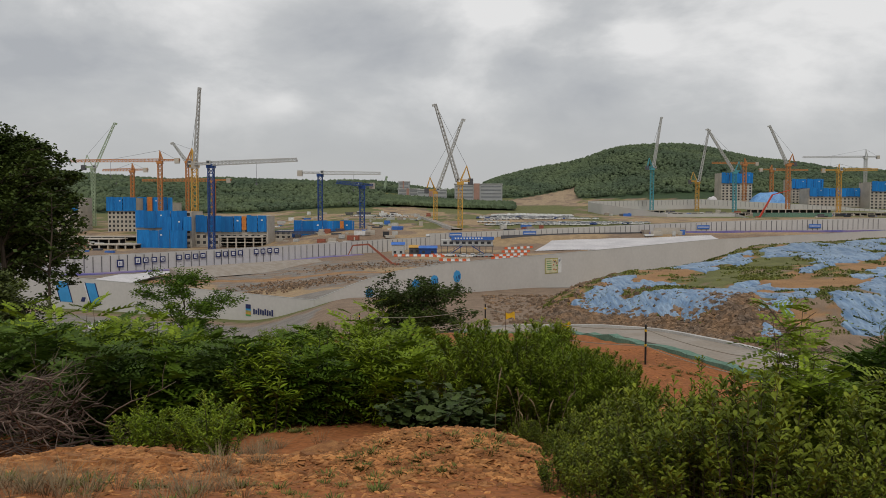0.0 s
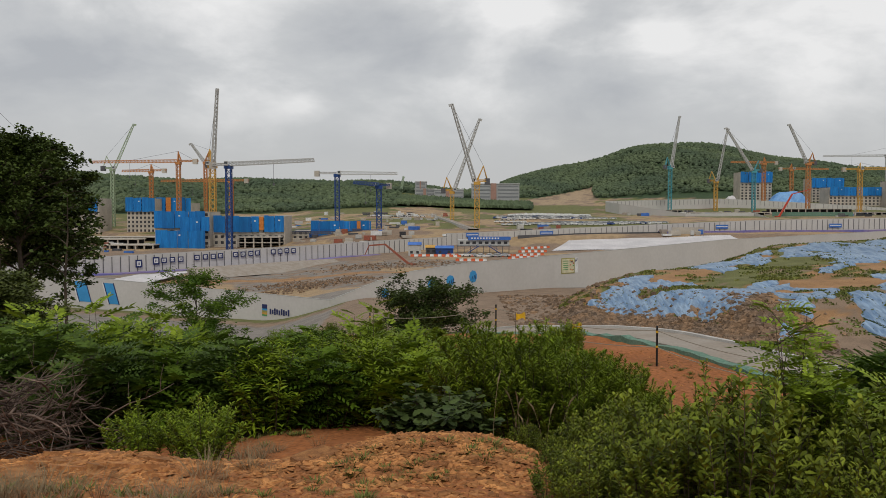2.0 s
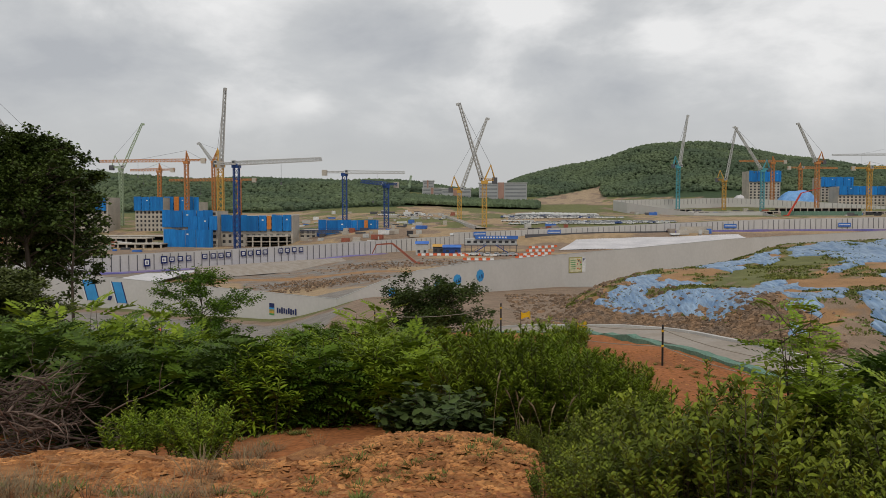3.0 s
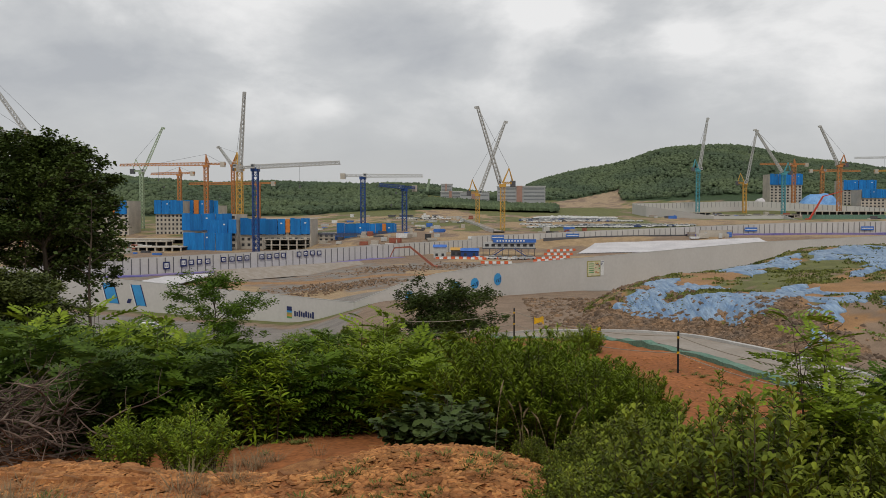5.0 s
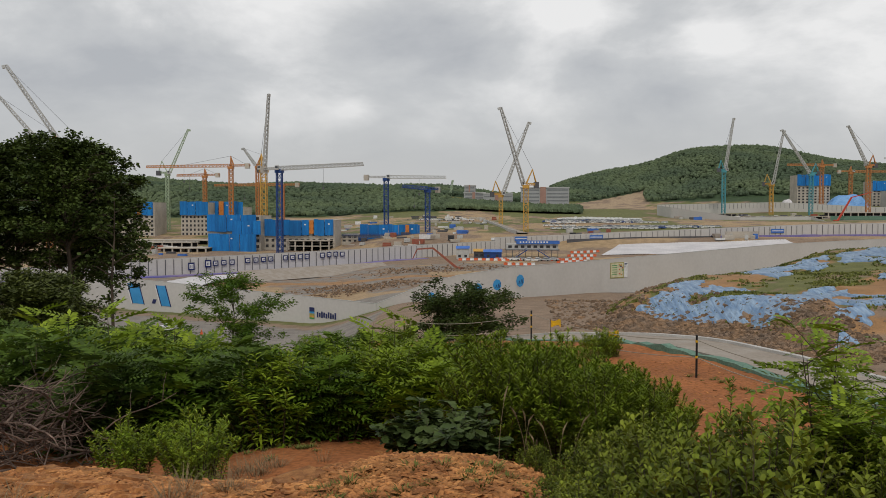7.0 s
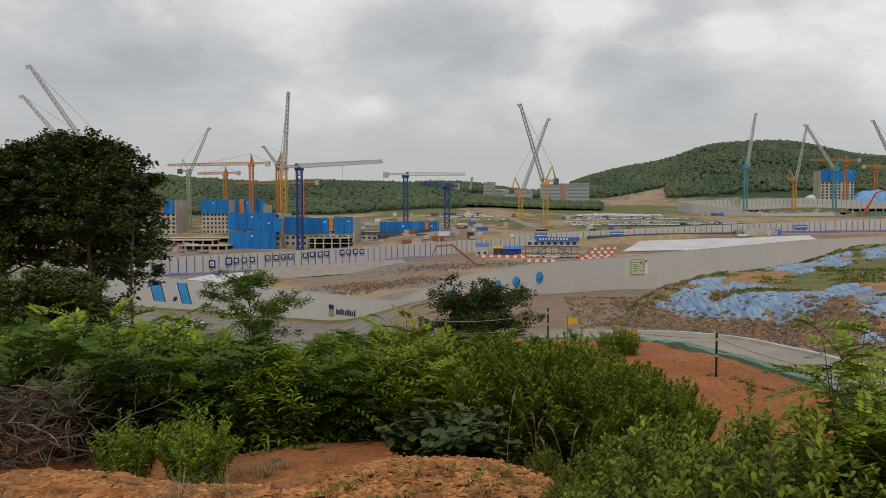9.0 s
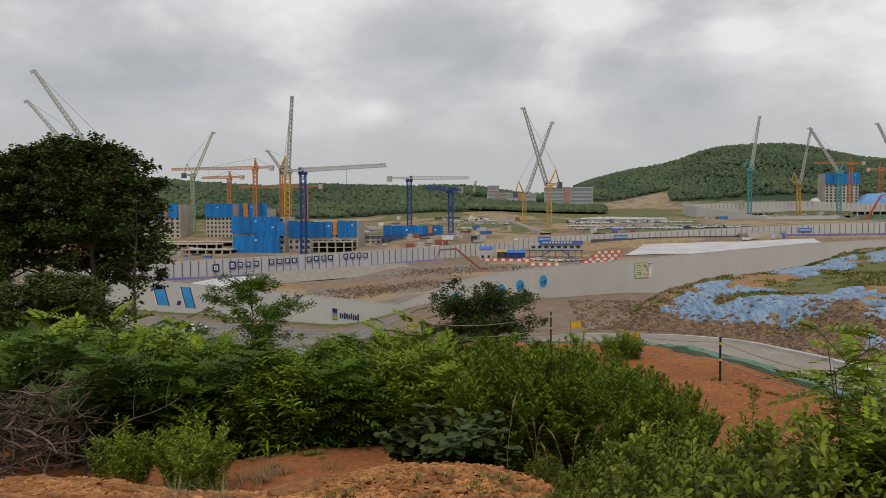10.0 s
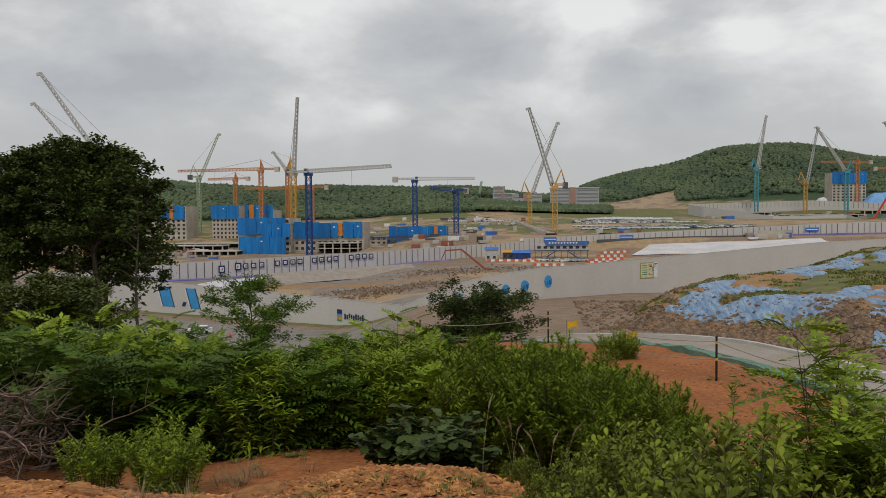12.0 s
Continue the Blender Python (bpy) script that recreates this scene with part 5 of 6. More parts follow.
# ---- spoil heap: sheeting and rubble ----
def tarpaulin(corners, seed, holes=0.2, label="faded blue tarpaulin draped over a spoil heap"):
    """A sheet over four plan corners, following the ground with folds and ragged edges."""
    a, b, c, d = [Vector(p) for p in corners]
    long, wide = max((b - a).length, (c - d).length), max((d - a).length, (c - b).length)
    n = 84
    v, f = [], []
    for layer in (0.0, -0.05):
        for j in range(n + 1):
            for i in range(n + 1):
                s, t = i / n, j / n
                p = a.lerp(b, s).lerp(d.lerp(c, s), t)
                edge = min(s, 1 - s, t, 1 - t)
                rag = max(0, 0.2 - edge) * 6
                p = p + Vector((wobble(p.x, p.y, 2.2, seed), wobble(p.x, p.y, 2.2, seed + 5))) * rag
                # creases run down the slope, with short cross folds
                fold = 0.34 * abs(wobble(s * long / 2.0 + 0.6 * wobble(p.x, p.y, 6, seed), t * wide / 16, 1.0, seed)) + 0.13 * abs(wobble(s * long / 0.8 + t, t * wide / 10, 1.0, seed + 2))
                sunk = 1.8 * max(0.0, wobble(p.x, p.y * 0.7, 4.6, seed + 9) - holes) + 1.4 * max(0.0, wobble(p.x, p.y * 0.5, 2.4, seed + 3) - holes - 0.26)
                rim = 0.55 * max(0.0, 1 - edge * 30) + 1.2 * max(0.0, 0.16 - edge) * max(0.0, wobble(p.x, p.y, 2.6, seed + 4) + 0.25)
                v.append((p.x, p.y, ground_z(p.x, p.y) + 0.14 + layer + fold - sunk - rim))
    m = (n + 1) ** 2
    for j in range(n):
        for i in range(n):
            q = j * (n + 1) + i
            f.append((q, q + 1, q + n + 2, q + n + 1))
            f.append((m + q + n + 1, m + q + n + 2, m + q + 1, m + q))
    ob = new("tarpaulin", mesh_of("tarpaulin", v, f, SHEET, flat=False))
    tagged(ob, label, "tarpaulin", "blue sheets on the spoil heap")


SHEETS = [
    ((26.0, 129.5), (32.8, 136.2), (23.9, 107.5), (18.2, 115.3)),
    ((30.6, 129.9), (34.6, 121.6), (28.2, 102.3), (23.2, 108.8)),
    ((34.1, 123.7), (36.9, 109.3), (30.7, 99.9), (27.4, 103.7)),
    ((41.3, 116.2), (47.7, 117.2), (31.3, 95.4), (28.8, 100.3)),
    ((44.4, 117.1), (50.7, 109.8), (45.8, 99.5), (39.4, 101.5)),
    ((39.4, 100.8), (44.1, 102.1), (38.0, 88.3), (33.9, 86.4)),
    ((40.5, 147.9), (60.4, 160.3), (53.9, 142.2), (42.1, 130.9)),
    ((61.7, 163.1), (97.1, 178.5), (81.4, 149.2), (56.7, 145.0)),
    ((64.7, 152.9), (82.5, 151.2), (67.4, 134.9), (60.9, 135.6)),
    ((55.3, 128.3), (65.3, 136.7), (60.9, 128.0), (55.1, 125.4)),
    ((42.0, 117.3), (46.3, 119.1), (45.9, 116.5), (42.8, 115.0)),
    ((47.5, 102.0), (73.1, 127.2), (52.2, 87.5), (44.8, 88.3)),
    ((59.8, 121.1), (72.8, 132.9), (68.8, 124.0), (58.6, 115.2)),
]


def heap():
    for i, q in enumerate(SHEETS):
        tarpaulin(q, 3.7 + i * 2.3, 0.12 if i in (1, 2, 4, 8) else 0.2)
    rnd = random.Random(41)
    tv = [(-1, -0.7, -0.3), (0.8, -0.9, -0.3), (1, 0.6, -0.3), (-0.7, 0.9, -0.3), (-0.6, -0.5, 0.6), (0.6, -0.5, 0.75), (0.6, 0.5, 0.5), (-0.5, 0.5, 0.7)]
    tf = [(4, 5, 6, 7), (0, 1, 5, 4), (1, 2, 6, 5), (2, 3, 7, 6), (3, 0, 4, 7)]
    mats = []
    for k in range(13000):
        if k < 8500:
            x = rnd.choice((rnd.uniform(12, 40), rnd.uniform(16, 34)))
            y = float(np.interp(x, HEAP_X, HEAP_TOE)) + rnd.gauss(-1.0, 2.6)
        elif k < 11000:
            x, y = 34.6 + rnd.gauss(0, 2.4), 95.5 + rnd.gauss(0, 5)
        else:
            x, y = rnd.uniform(8, 30), rnd.uniform(105, 165)
        s = 0.06 + 0.42 * rnd.random() ** 3
        mats.append(Matrix.Translation((x, y, ground_z(x, y))) @ pose(0, 0, 0, rnd.uniform(-30, 30), rnd.uniform(-30, 30), rnd.uniform(0, 360)) @ Matrix.Scale(s, 4))
    tagged(new("rubble", scatter("rubble", tv, tf, mats, RUBBLE, flat=True)), "brown and grey rubble at the foot of the heap", "rubble", kind="stuff")
    # low weeds over the heap
    tv = [(0, 0, 0), (0.5, 0.2, 0.5), (0, 0.1, 1.0), (-0.5, -0.2, 0.5)]
    mats = []
    while len(mats) < 70000:
        x, y = rnd.uniform(14, 110), rnd.uniform(85, 195)
        if spoil(x, y) < 0.8 or wobble(x, y, 9, 6.0) + 0.9 * wobble(x, y, 2.2, 6.0) < 0.02 or wobble(x, y, 15, 9.0) + 0.5 * wobble(x, y, 2.5, 3.0) > 0.2:
            continue
        mats.append(Matrix.Translation((x, y, ground_z(x, y) - 0.05)) @ pose(0, 0, 0, rnd.uniform(-40, 40), rnd.uniform(-40, 40), rnd.uniform(0, 360)) @ Matrix.Scale(0.09 + 0.34 * rnd.random() ** 3, 4))
    tagged(new("heap_weeds", scatter("heap_weeds", tv, [(0, 1, 2, 3)], mats, LEAF_WEED)), "low green weeds growing over the spoil heap", "weeds", kind="stuff")


heap()


# ---- things on the site ----
def heading(points, x):
    """The turn in degrees of the fence stretch over x."""
    for a, b in zip(points, points[1:]):
        if a[0] <= x <= b[0]:
            return math.degrees(math.atan2(b[1] - a[1], b[0] - a[0]))
    return 0.0


def panel(root, name, m, x0, x1, z0, z1, mat, lift=0.0, skew=0.0, label=""):
    """A thin plate on a fence face, in the fence's own frame: x along, z up."""
    v = [(x0 + skew, 0, z1), (x1 + skew, 0, z1), (x1, 0, z0), (x0, 0, z0)]
    v = [(a, -lift, c) for a, _, c in v] + [(a, -lift - 0.03, c) for a, _, c in v]
    f = [(0, 1, 2, 3), (7, 6, 5, 4), (4, 5, 1, 0), (5, 6, 2, 1), (6, 7, 3, 2), (7, 4, 0, 3)]
    return part(name, mesh_of(name, v, f, mat), None, root, label, at=m)


def on_fence(points, at, off=0.1):
    t = heading(points, at[0])
    return pose(at[0], at[1], at[2], 0, 0, t) @ Matrix.Translation((0, -off, 0))


def signs():
    # blue and white graphics on the near fence
    root = thing("fence_graphic", (0, 0, 0), 0, "slanted blue bars with white edges on a fence", "fence graphic")
    for at, w in (((-84.55, 187.64, 0.89), 3.9), ((-76.09, 183.31, 0.83), 3.0)):
        m = on_fence(NEAR_TOP, at)
        panel(root, "white_edge", m, -w / 2 - 0.5, -w / 2 + 0.1, -2.4, 2.4, WHITE_PRINT, 0.0, -1.8)
        panel(root, "navy_edge", m, -w / 2 - 0.1, -w / 2 + 0.2, -2.4, 2.4, NAVY, 0.03, -1.8)
        panel(root, "bar", m, -w / 2 + 0.15, w / 2, -2.3, 2.3, BLUE_SIGN, 0.0, -1.8)
        panel(root, "navy_edge", m, w / 2, w / 2 + 0.3, -2.4, 2.4, NAVY, 0.0, -1.8)
    m = on_fence(NEAR_TOP, (-79.66, 185.13, -0.50))
    panel(root, "navy_wedge", m, -0.8, 0.4, -0.6, 0.4, NAVY, 0.0, 0.5)
    # builder's mark and lettering too small to read
    root = thing("fence_graphic", (0, 0, 0), 0, "coloured square mark with dark bars on a fence", "fence graphic")
    at = (-37.58, 162.98, -0.17)
    m = on_fence(NEAR_TOP, at)
    for i, (c, a, b) in enumerate(((NAVY, 0.2, 1.1), (BLUE_SIGN, -0.1, 0.3), (OLIVE_FRAME, -0.5, -0.1), (YELLOW, -0.9, -0.5), (GREEN_PRINT, -1.2, -0.9))):
        panel(root, "stripe", m, -0.75, 0.75, a, b, c)
    for i in range(9):
        panel(root, "lettering_bar", m, 1.5 + i * 0.66, 1.95 + i * 0.66, -0.75 + 0.12 * (i % 2), 0.5 - 0.15 * ((i + 1) % 3), NAVY)
    # round blue graphics
    for at, r in (((-13.40, 158.05, 3.60), 0.85), ((-4.79, 164.71, 4.75), 0.9), ((-1.11, 167.36, 5.3), 0.95), ((3.50, 171.01, 5.85), 1.1)):
        root = thing("fence_graphic", (0, 0, 0), 0, "round bright blue graphic printed on a grey fence", "fence graphic", "round fence graphics")
        m = on_fence(NEAR_TOP, at)
        n = 18
        v = [(math.cos(math.tau * i / n) * r * (1 + 0.08 * (i % 2)), d, math.sin(math.tau * i / n) * r * 1.1 * (1 + 0.08 * (i % 2))) for d in (0, -0.03) for i in range(n)]
        part("disc", mesh_of("disc", v, [tuple(range(n)), tuple(range(2 * n - 1, n - 1, -1))] + [(i, n + i, n + (i + 1) % n, (i + 1) % n) for i in range(n)], BLUE_SIGN), None, root, at=m)
        for k in (-0.45, 0.1, 0.5):
            panel(root, "dark_mark", m, k * r, k * r + 0.16, -0.6, 0.2 + 0.4 * k, NAVY, 0.035, 0.2)
    # site plan board
    at = (25.88, 193.88, 6.63)
    m = on_fence(NEAR_TOP, at)
    root = thing("notice_board", (0, 0, 0), 0, "cream site notice board in an olive frame on the fence", "notice board")
    panel(root, "frame", m, -2.2, 2.1, -1.9, 1.7, OLIVE_FRAME, 0.0)
    panel(root, "sheet", m, -2.0, 1.9, -1.7, 1.5, CREAM, 0.04)
    for i in range(5):
        panel(root, "lettering_bar", m, -1.7, -0.1, 0.95 - i * 0.5, 1.1 - i * 0.5, GREEN_PRINT, 0.075)
    rnd = random.Random(3)
    for i in range(12):
        x, z = rnd.uniform(0.1, 1.5), rnd.uniform(-1.4, 1.1)
        panel(root, "coloured_patch", m, x, x + rnd.uniform(0.15, 0.5), z, z + rnd.uniform(0.12, 0.4), rnd.choice((RED, GREEN_PRINT, YELLOW, NAVY)), 0.075 + 0.004 * i)
    side = thing("notice_sheet", (0, 0, 0), 0, "small white notice sheet with dark bars", "notice")
    panel(side, "sheet", m, 2.2, 3.3, -1.8, 1.7, WHITE_PRINT, 0.0)
    for i, w in enumerate((0.9, 0.6, 0.3)):
        panel(side, "lettering_bar", m, 2.3, 2.3 + w, 1.3 - i * 0.3, 1.45 - i * 0.3, NAVY, 0.035)
    # square signs on the far fence
    for at in ((-115.52, 298.50, 0.00), (-110.67, 302.49, 0.78), (-108.44, 304.32, 0.87), (-106.03, 306.30, 0.96), (-103.58, 308.31, 1.05), (-98.76, 312.28, 1.46), (-96.22, 314.37, 1.55), (-93.81, 316.35, 1.66), (-91.55, 318.20, 1.77), (-86.78, 322.13, 2.00), (-84.43, 324.06, 2.11), (-81.88, 326.15, 2.23), (-79.67, 327.98, 2.35), (-74.40, 332.30, 2.58), (-72.10, 334.19, 2.72), (-69.78, 336.10, 2.85), (-67.43, 338.04, 2.76)):
        m = on_fence(FAR_TOP, at, 0.62)
        big = at[0] < FAR_TOP[1][0] + 23.5
        w, h = (1.2, 1.4) if big else (1.02, 0.98)
        root = thing("fence_sign", (0, 0, 0), 0, "square navy sign with a white mark on the fence", "sign", "square fence signs")
        panel(root, "plate", m, -w, w, -h, h, NAVY)
        panel(root, "white_mark", m, -w * 0.6, w * 0.6, -h * 0.6, h * 0.6, WHITE_PRINT, 0.035)
        for i in range(2):
            panel(root, "lettering_bar", m, -w * 0.3 + i * 0.5, -w * 0.3 + i * 0.5 + 0.2, -h * 0.35, h * 0.3, NAVY, 0.07)
    for at in ((6.33, 417.28, 6.81), (45.10, 434.33, 7.21), (142.23, 456.61, 10.08), (206.87, 465.18, 10.59)):
        m = on_fence(FAR_TOP2, at, 0.62)
        root = thing("fence_banner", (0, 0, 0), 0, "long blue banner hung on the far fence", "banner", "fence banners")
        panel(root, "cloth", m, -3.6, 3.6, -1.1, 1.0, ROOF_BLUE)
        panel(root, "white_band", m, -3.2, 3.2, -0.25, 0.2, WHITE_PRINT, 0.035)


signs()


def liner():
    # purple drain liner at the foot of the far fence
    for name, pts, off in (("liner", FAR_TOP[:4], -4.0),):
        line = ribbon([(x + 0.5, y + off) for x, y, _ in pts], 2.4, 0.25, 4.0)
        strip(name, line, -2.6, 2.6, -1.2, 0.0, PURPLE_SHEET, "faded purple drain liner along the fence foot", "liner", wave=0.2)
    line = ribbon([(x, y - 5) for x, y, _ in FAR_TOP2[2:]], 1.6, 0.9, 4.0)
    strip("liner", line, -1.2, 1.2, -1.2, 0.0, PURPLE_SHEET, "faded purple liner along the fence foot", "liner", wave=0.2)
    line = ribbon([(x + 3, y + 6) for x, y, _ in NEAR_TOP[1:4]], 1.6, 0.3, 4.0)
    strip("liner", line, -1.4, 1.4, -1.2, 0.0, PURPLE_SHEET, "faded purple liner inside the near fence", "liner", wave=0.2)
    # added dark strip, in place of the dark gap under the fence
    line = ribbon([(30, 428), (105, 446.5), (161, 456.5), (215, 463)], 0.5, 0.2, 4.0)
    strip("skirting", line, -0.3, 0.3, -1.5, 0.45, STEEL_DARK, "dark strip standing in for the gap at the fence foot", "skirting")
    sh = Shape().box(-9, 9, 0, 0.5, -1.5, 2.1).box(-9.1, 9.1, -0.06, 0.56, 2.1, 2.25)
    low = new("block_wall", sh.mesh("block_wall", CONCRETE))
    low.matrix_world = pose(120, 441, 7.8, 0, 0, 12)
    tagged(low, "low grey block wall before the far fence", "block wall")
    # white sheeted bank
    n = 120
    v, f = [], []
    a, b = Vector((55.41, 425.00, 3.17)), Vector((139.10, 432.00, 5.33))
    c, d = Vector((42.60, 386.00, -0.56)), Vector((140.23, 392.00, 1.90))
    for j in range(9):
        for i in range(n + 1):
            s, t = i / n, j / 8
            p = a.lerp(b, s).lerp(c.lerp(d, s), t)
            v.append((p.x, p.y, max(p.z + 0.5 + 0.4 * wobble(p.x, p.y, 14, 2), ground_z(p.x, p.y) + 0.2) + 0.16 * (i % 2)))
    v += [(x, y, z - 0.3) for x, y, z in v]
    m = 9 * (n + 1)
    for j in range(8):
        for i in range(n):
            q = j * (n + 1) + i
            f += [(q, q + n + 1, q + n + 2, q + 1), (m + q + 1, m + q + n + 2, m + q + n + 1, m + q)]
    tagged(new("sheeted_bank", mesh_of("sheeted_bank", v, f, WHITE_SHEET, flat=False)), "bank covered with seamed white plastic sheeting", "sheeted bank", kind="structure")
    # pale concrete apron and ragged white sheet in the basin
    sh = Shape()
    p, q = (-82.19, 268.00, -1.61), (-41.92, 322.00, -0.79)
    e = Vector((q[0] - p[0], q[1] - p[1], 0))
    k = Vector((e.y, -e.x, 0)).normalized()
    lo = ground_z(p[0], p[1])
    A, B = Vector((p[0], p[1], lo)), Vector((q[0], q[1], lo))
    sh.add([A, B, B + Vector((0, 0, 3.2)) - k * 9, A + Vector((0, 0, 3.2)) - k * 9, A - k * 9 - Vector((0, 0, 1)), B - k * 9 - Vector((0, 0, 1))], [(0, 1, 2, 3), (1, 5, 2), (0, 3, 4), (3, 2, 5, 4), (0, 4, 5, 1)])
    tagged(new("apron", sh.mesh("apron", PATHWAY)), "sloping bare concrete apron round the basin", "apron", kind="structure")
    v, f = [], []
    a, b, c, d = [Vector(q) for q in ((-99.22, 235.00, 0.17), (-102.62, 262.00, -0.63), (-91.0, 285.00, -0.82), (-92.0, 246.00, -1.56))]
    for j in range(15):
        for i in range(25):
            s, t = i / 24, j / 14
            p = a.lerp(b, t).lerp(d.lerp(c, t), s)
            v.append((p.x, p.y, p.z - 0.7 + 0.35 * wobble(p.x, p.y, 5, 1)))
    v += [(x, y, z - 0.15) for x, y, z in v]
    for j in range(14):
        for i in range(24):
            q = j * 25 + i
            f += [(q, q + 1, q + 26, q + 25), (375 + q + 25, 375 + q + 26, 375 + q + 1, 375 + q)]
    tagged(new("white_sheet", mesh_of("white_sheet", v, f, WHITE_SHEET, flat=False)), "crumpled white plastic sheet lying on a bank", "plastic sheet")
    # heaps of dark spoil
    rnd = random.Random(8)
    tv = [(-1, -0.7, -0.3), (0.8, -0.9, -0.3), (1, 0.6, -0.3), (-0.7, 0.9, -0.3), (-0.6, -0.5, 0.6), (0.6, -0.5, 0.75), (0.6, 0.5, 0.5), (-0.5, 0.5, 0.7)]
    tf = [(4, 5, 6, 7), (0, 1, 5, 4), (1, 2, 6, 5), (2, 3, 7, 6), (3, 0, 4, 7)]
    mats = []
    for cx, cy, r, n in ((-42.22, 222, 7, 260), (-31.47, 226, 8, 300), (-33.11, 285, 9, 260), (-49.74, 236, 6, 200), (-12.49, 300, 9, 200)):
        for _ in range(n):
            x, y = cx + rnd.gauss(0, r), cy + rnd.gauss(0, r * 0.8)
            s = rnd.uniform(0.12, 0.4)
            mats.append(Matrix.Translation((x, y, ground_z(x, y) + 0.6 * math.exp(-((x - cx) / r) ** 2))) @ pose(0, 0, 0, rnd.uniform(-30, 30), 0, rnd.uniform(0, 360)) @ Matrix.Scale(s, 4))
    tagged(new("spoil", scatter("spoil", tv, tf, mats, RUBBLE, flat=True)), "dark broken spoil strewn in the excavated basin", "rubble", kind="stuff")

    # pale ramp climbing from the fence into the field
    line = ribbon([(7.86, 462), (-1.84, 520), (-21.13, 640)], 3.0, 0.2, 6.0)
    strip("ramp", line, -3.0, 3.0, -1.5, 0.0, PATHWAY, "pale concrete ramp climbing into the building field", "ramp")
    strip("ramp_edge", line, 3.0, 3.3, -1.5, 1.1, KERB, "low pale parapet beside the ramp", "parapet")


liner()


def shed(x, y, w, d, h, wall, roof, label, doors=2, turn=0, z=None):
    root = thing("site_cabin", (x, y, ground_z(x, y) if z is None else z), turn, label, "site cabin", "site cabins")
    part("wall", Shape().box(-w / 2, w / 2, 0, d, 0, h), wall, root)
    r = Shape()
    r.add([(-w / 2 - 0.3, -0.4, h), (w / 2 + 0.3, -0.4, h), (w / 2 + 0.3, d + 0.3, h), (-w / 2 - 0.3, d + 0.3, h), (-w / 2 - 0.3, d / 2, h + 1.1), (w / 2 + 0.3, d / 2, h + 1.1)], [(0, 1, 5, 4), (2, 3, 4, 5), (1, 2, 5), (3, 0, 4), (3, 2, 1, 0)])
    part("roof", r, roof, root)
    # cabin windows are dark plates, coloured as a room in shade
    me = Shape().box(-0.55, 0.55, -0.06, 0.1, 0.9, 2.0).mesh("window", DARK_OPEN)
    for i in range(doors):
        part("window", me, None, root, at=Matrix.Translation((-w / 2 + (i + 0.5) * w / doors, 0, 0)))
    return root


def car_meshes(mat):
    b = Shape()
    prof = [(-2.2, 0.32), (-2.2, 0.9), (-1.2, 1.04), (1.75, 1.06), (2.15, 0.95), (2.2, 0.36)]
    for s in (-0.88, 0.88):
        b.v += [(x, s, z) for x, z in prof]
    n = len(prof)
    b.f += [tuple(range(n)), tuple(range(2 * n - 1, n - 1, -1))] + [(i, i + n, (i + 1) % n + n, (i + 1) % n) for i in range(n)]
    b.box(-0.85, 1.3, -0.74, 0.74, 1.38, 1.47)
    g = Shape()
    low, top = [(-1.3, -0.8), (1.75, -0.8), (1.75, 0.8), (-1.3, 0.8)], [(-0.75, -0.68), (1.2, -0.68), (1.2, 0.68), (-0.75, 0.68)]
    g.add([(x, y, 1.04) for x, y in low] + [(x, y, 1.38) for x, y in top], [(0, 1, 5, 4), (1, 2, 6, 5), (2, 3, 7, 6), (3, 0, 4, 7)])
    w = Shape().tube([(0, -0.1, 0), (0, 0.1, 0)], [0.33, 0.33], 10)
    return b.mesh("body", mat), g.mesh("glasshouse", GLASS_DARK), w.mesh("wheel", BLACK)


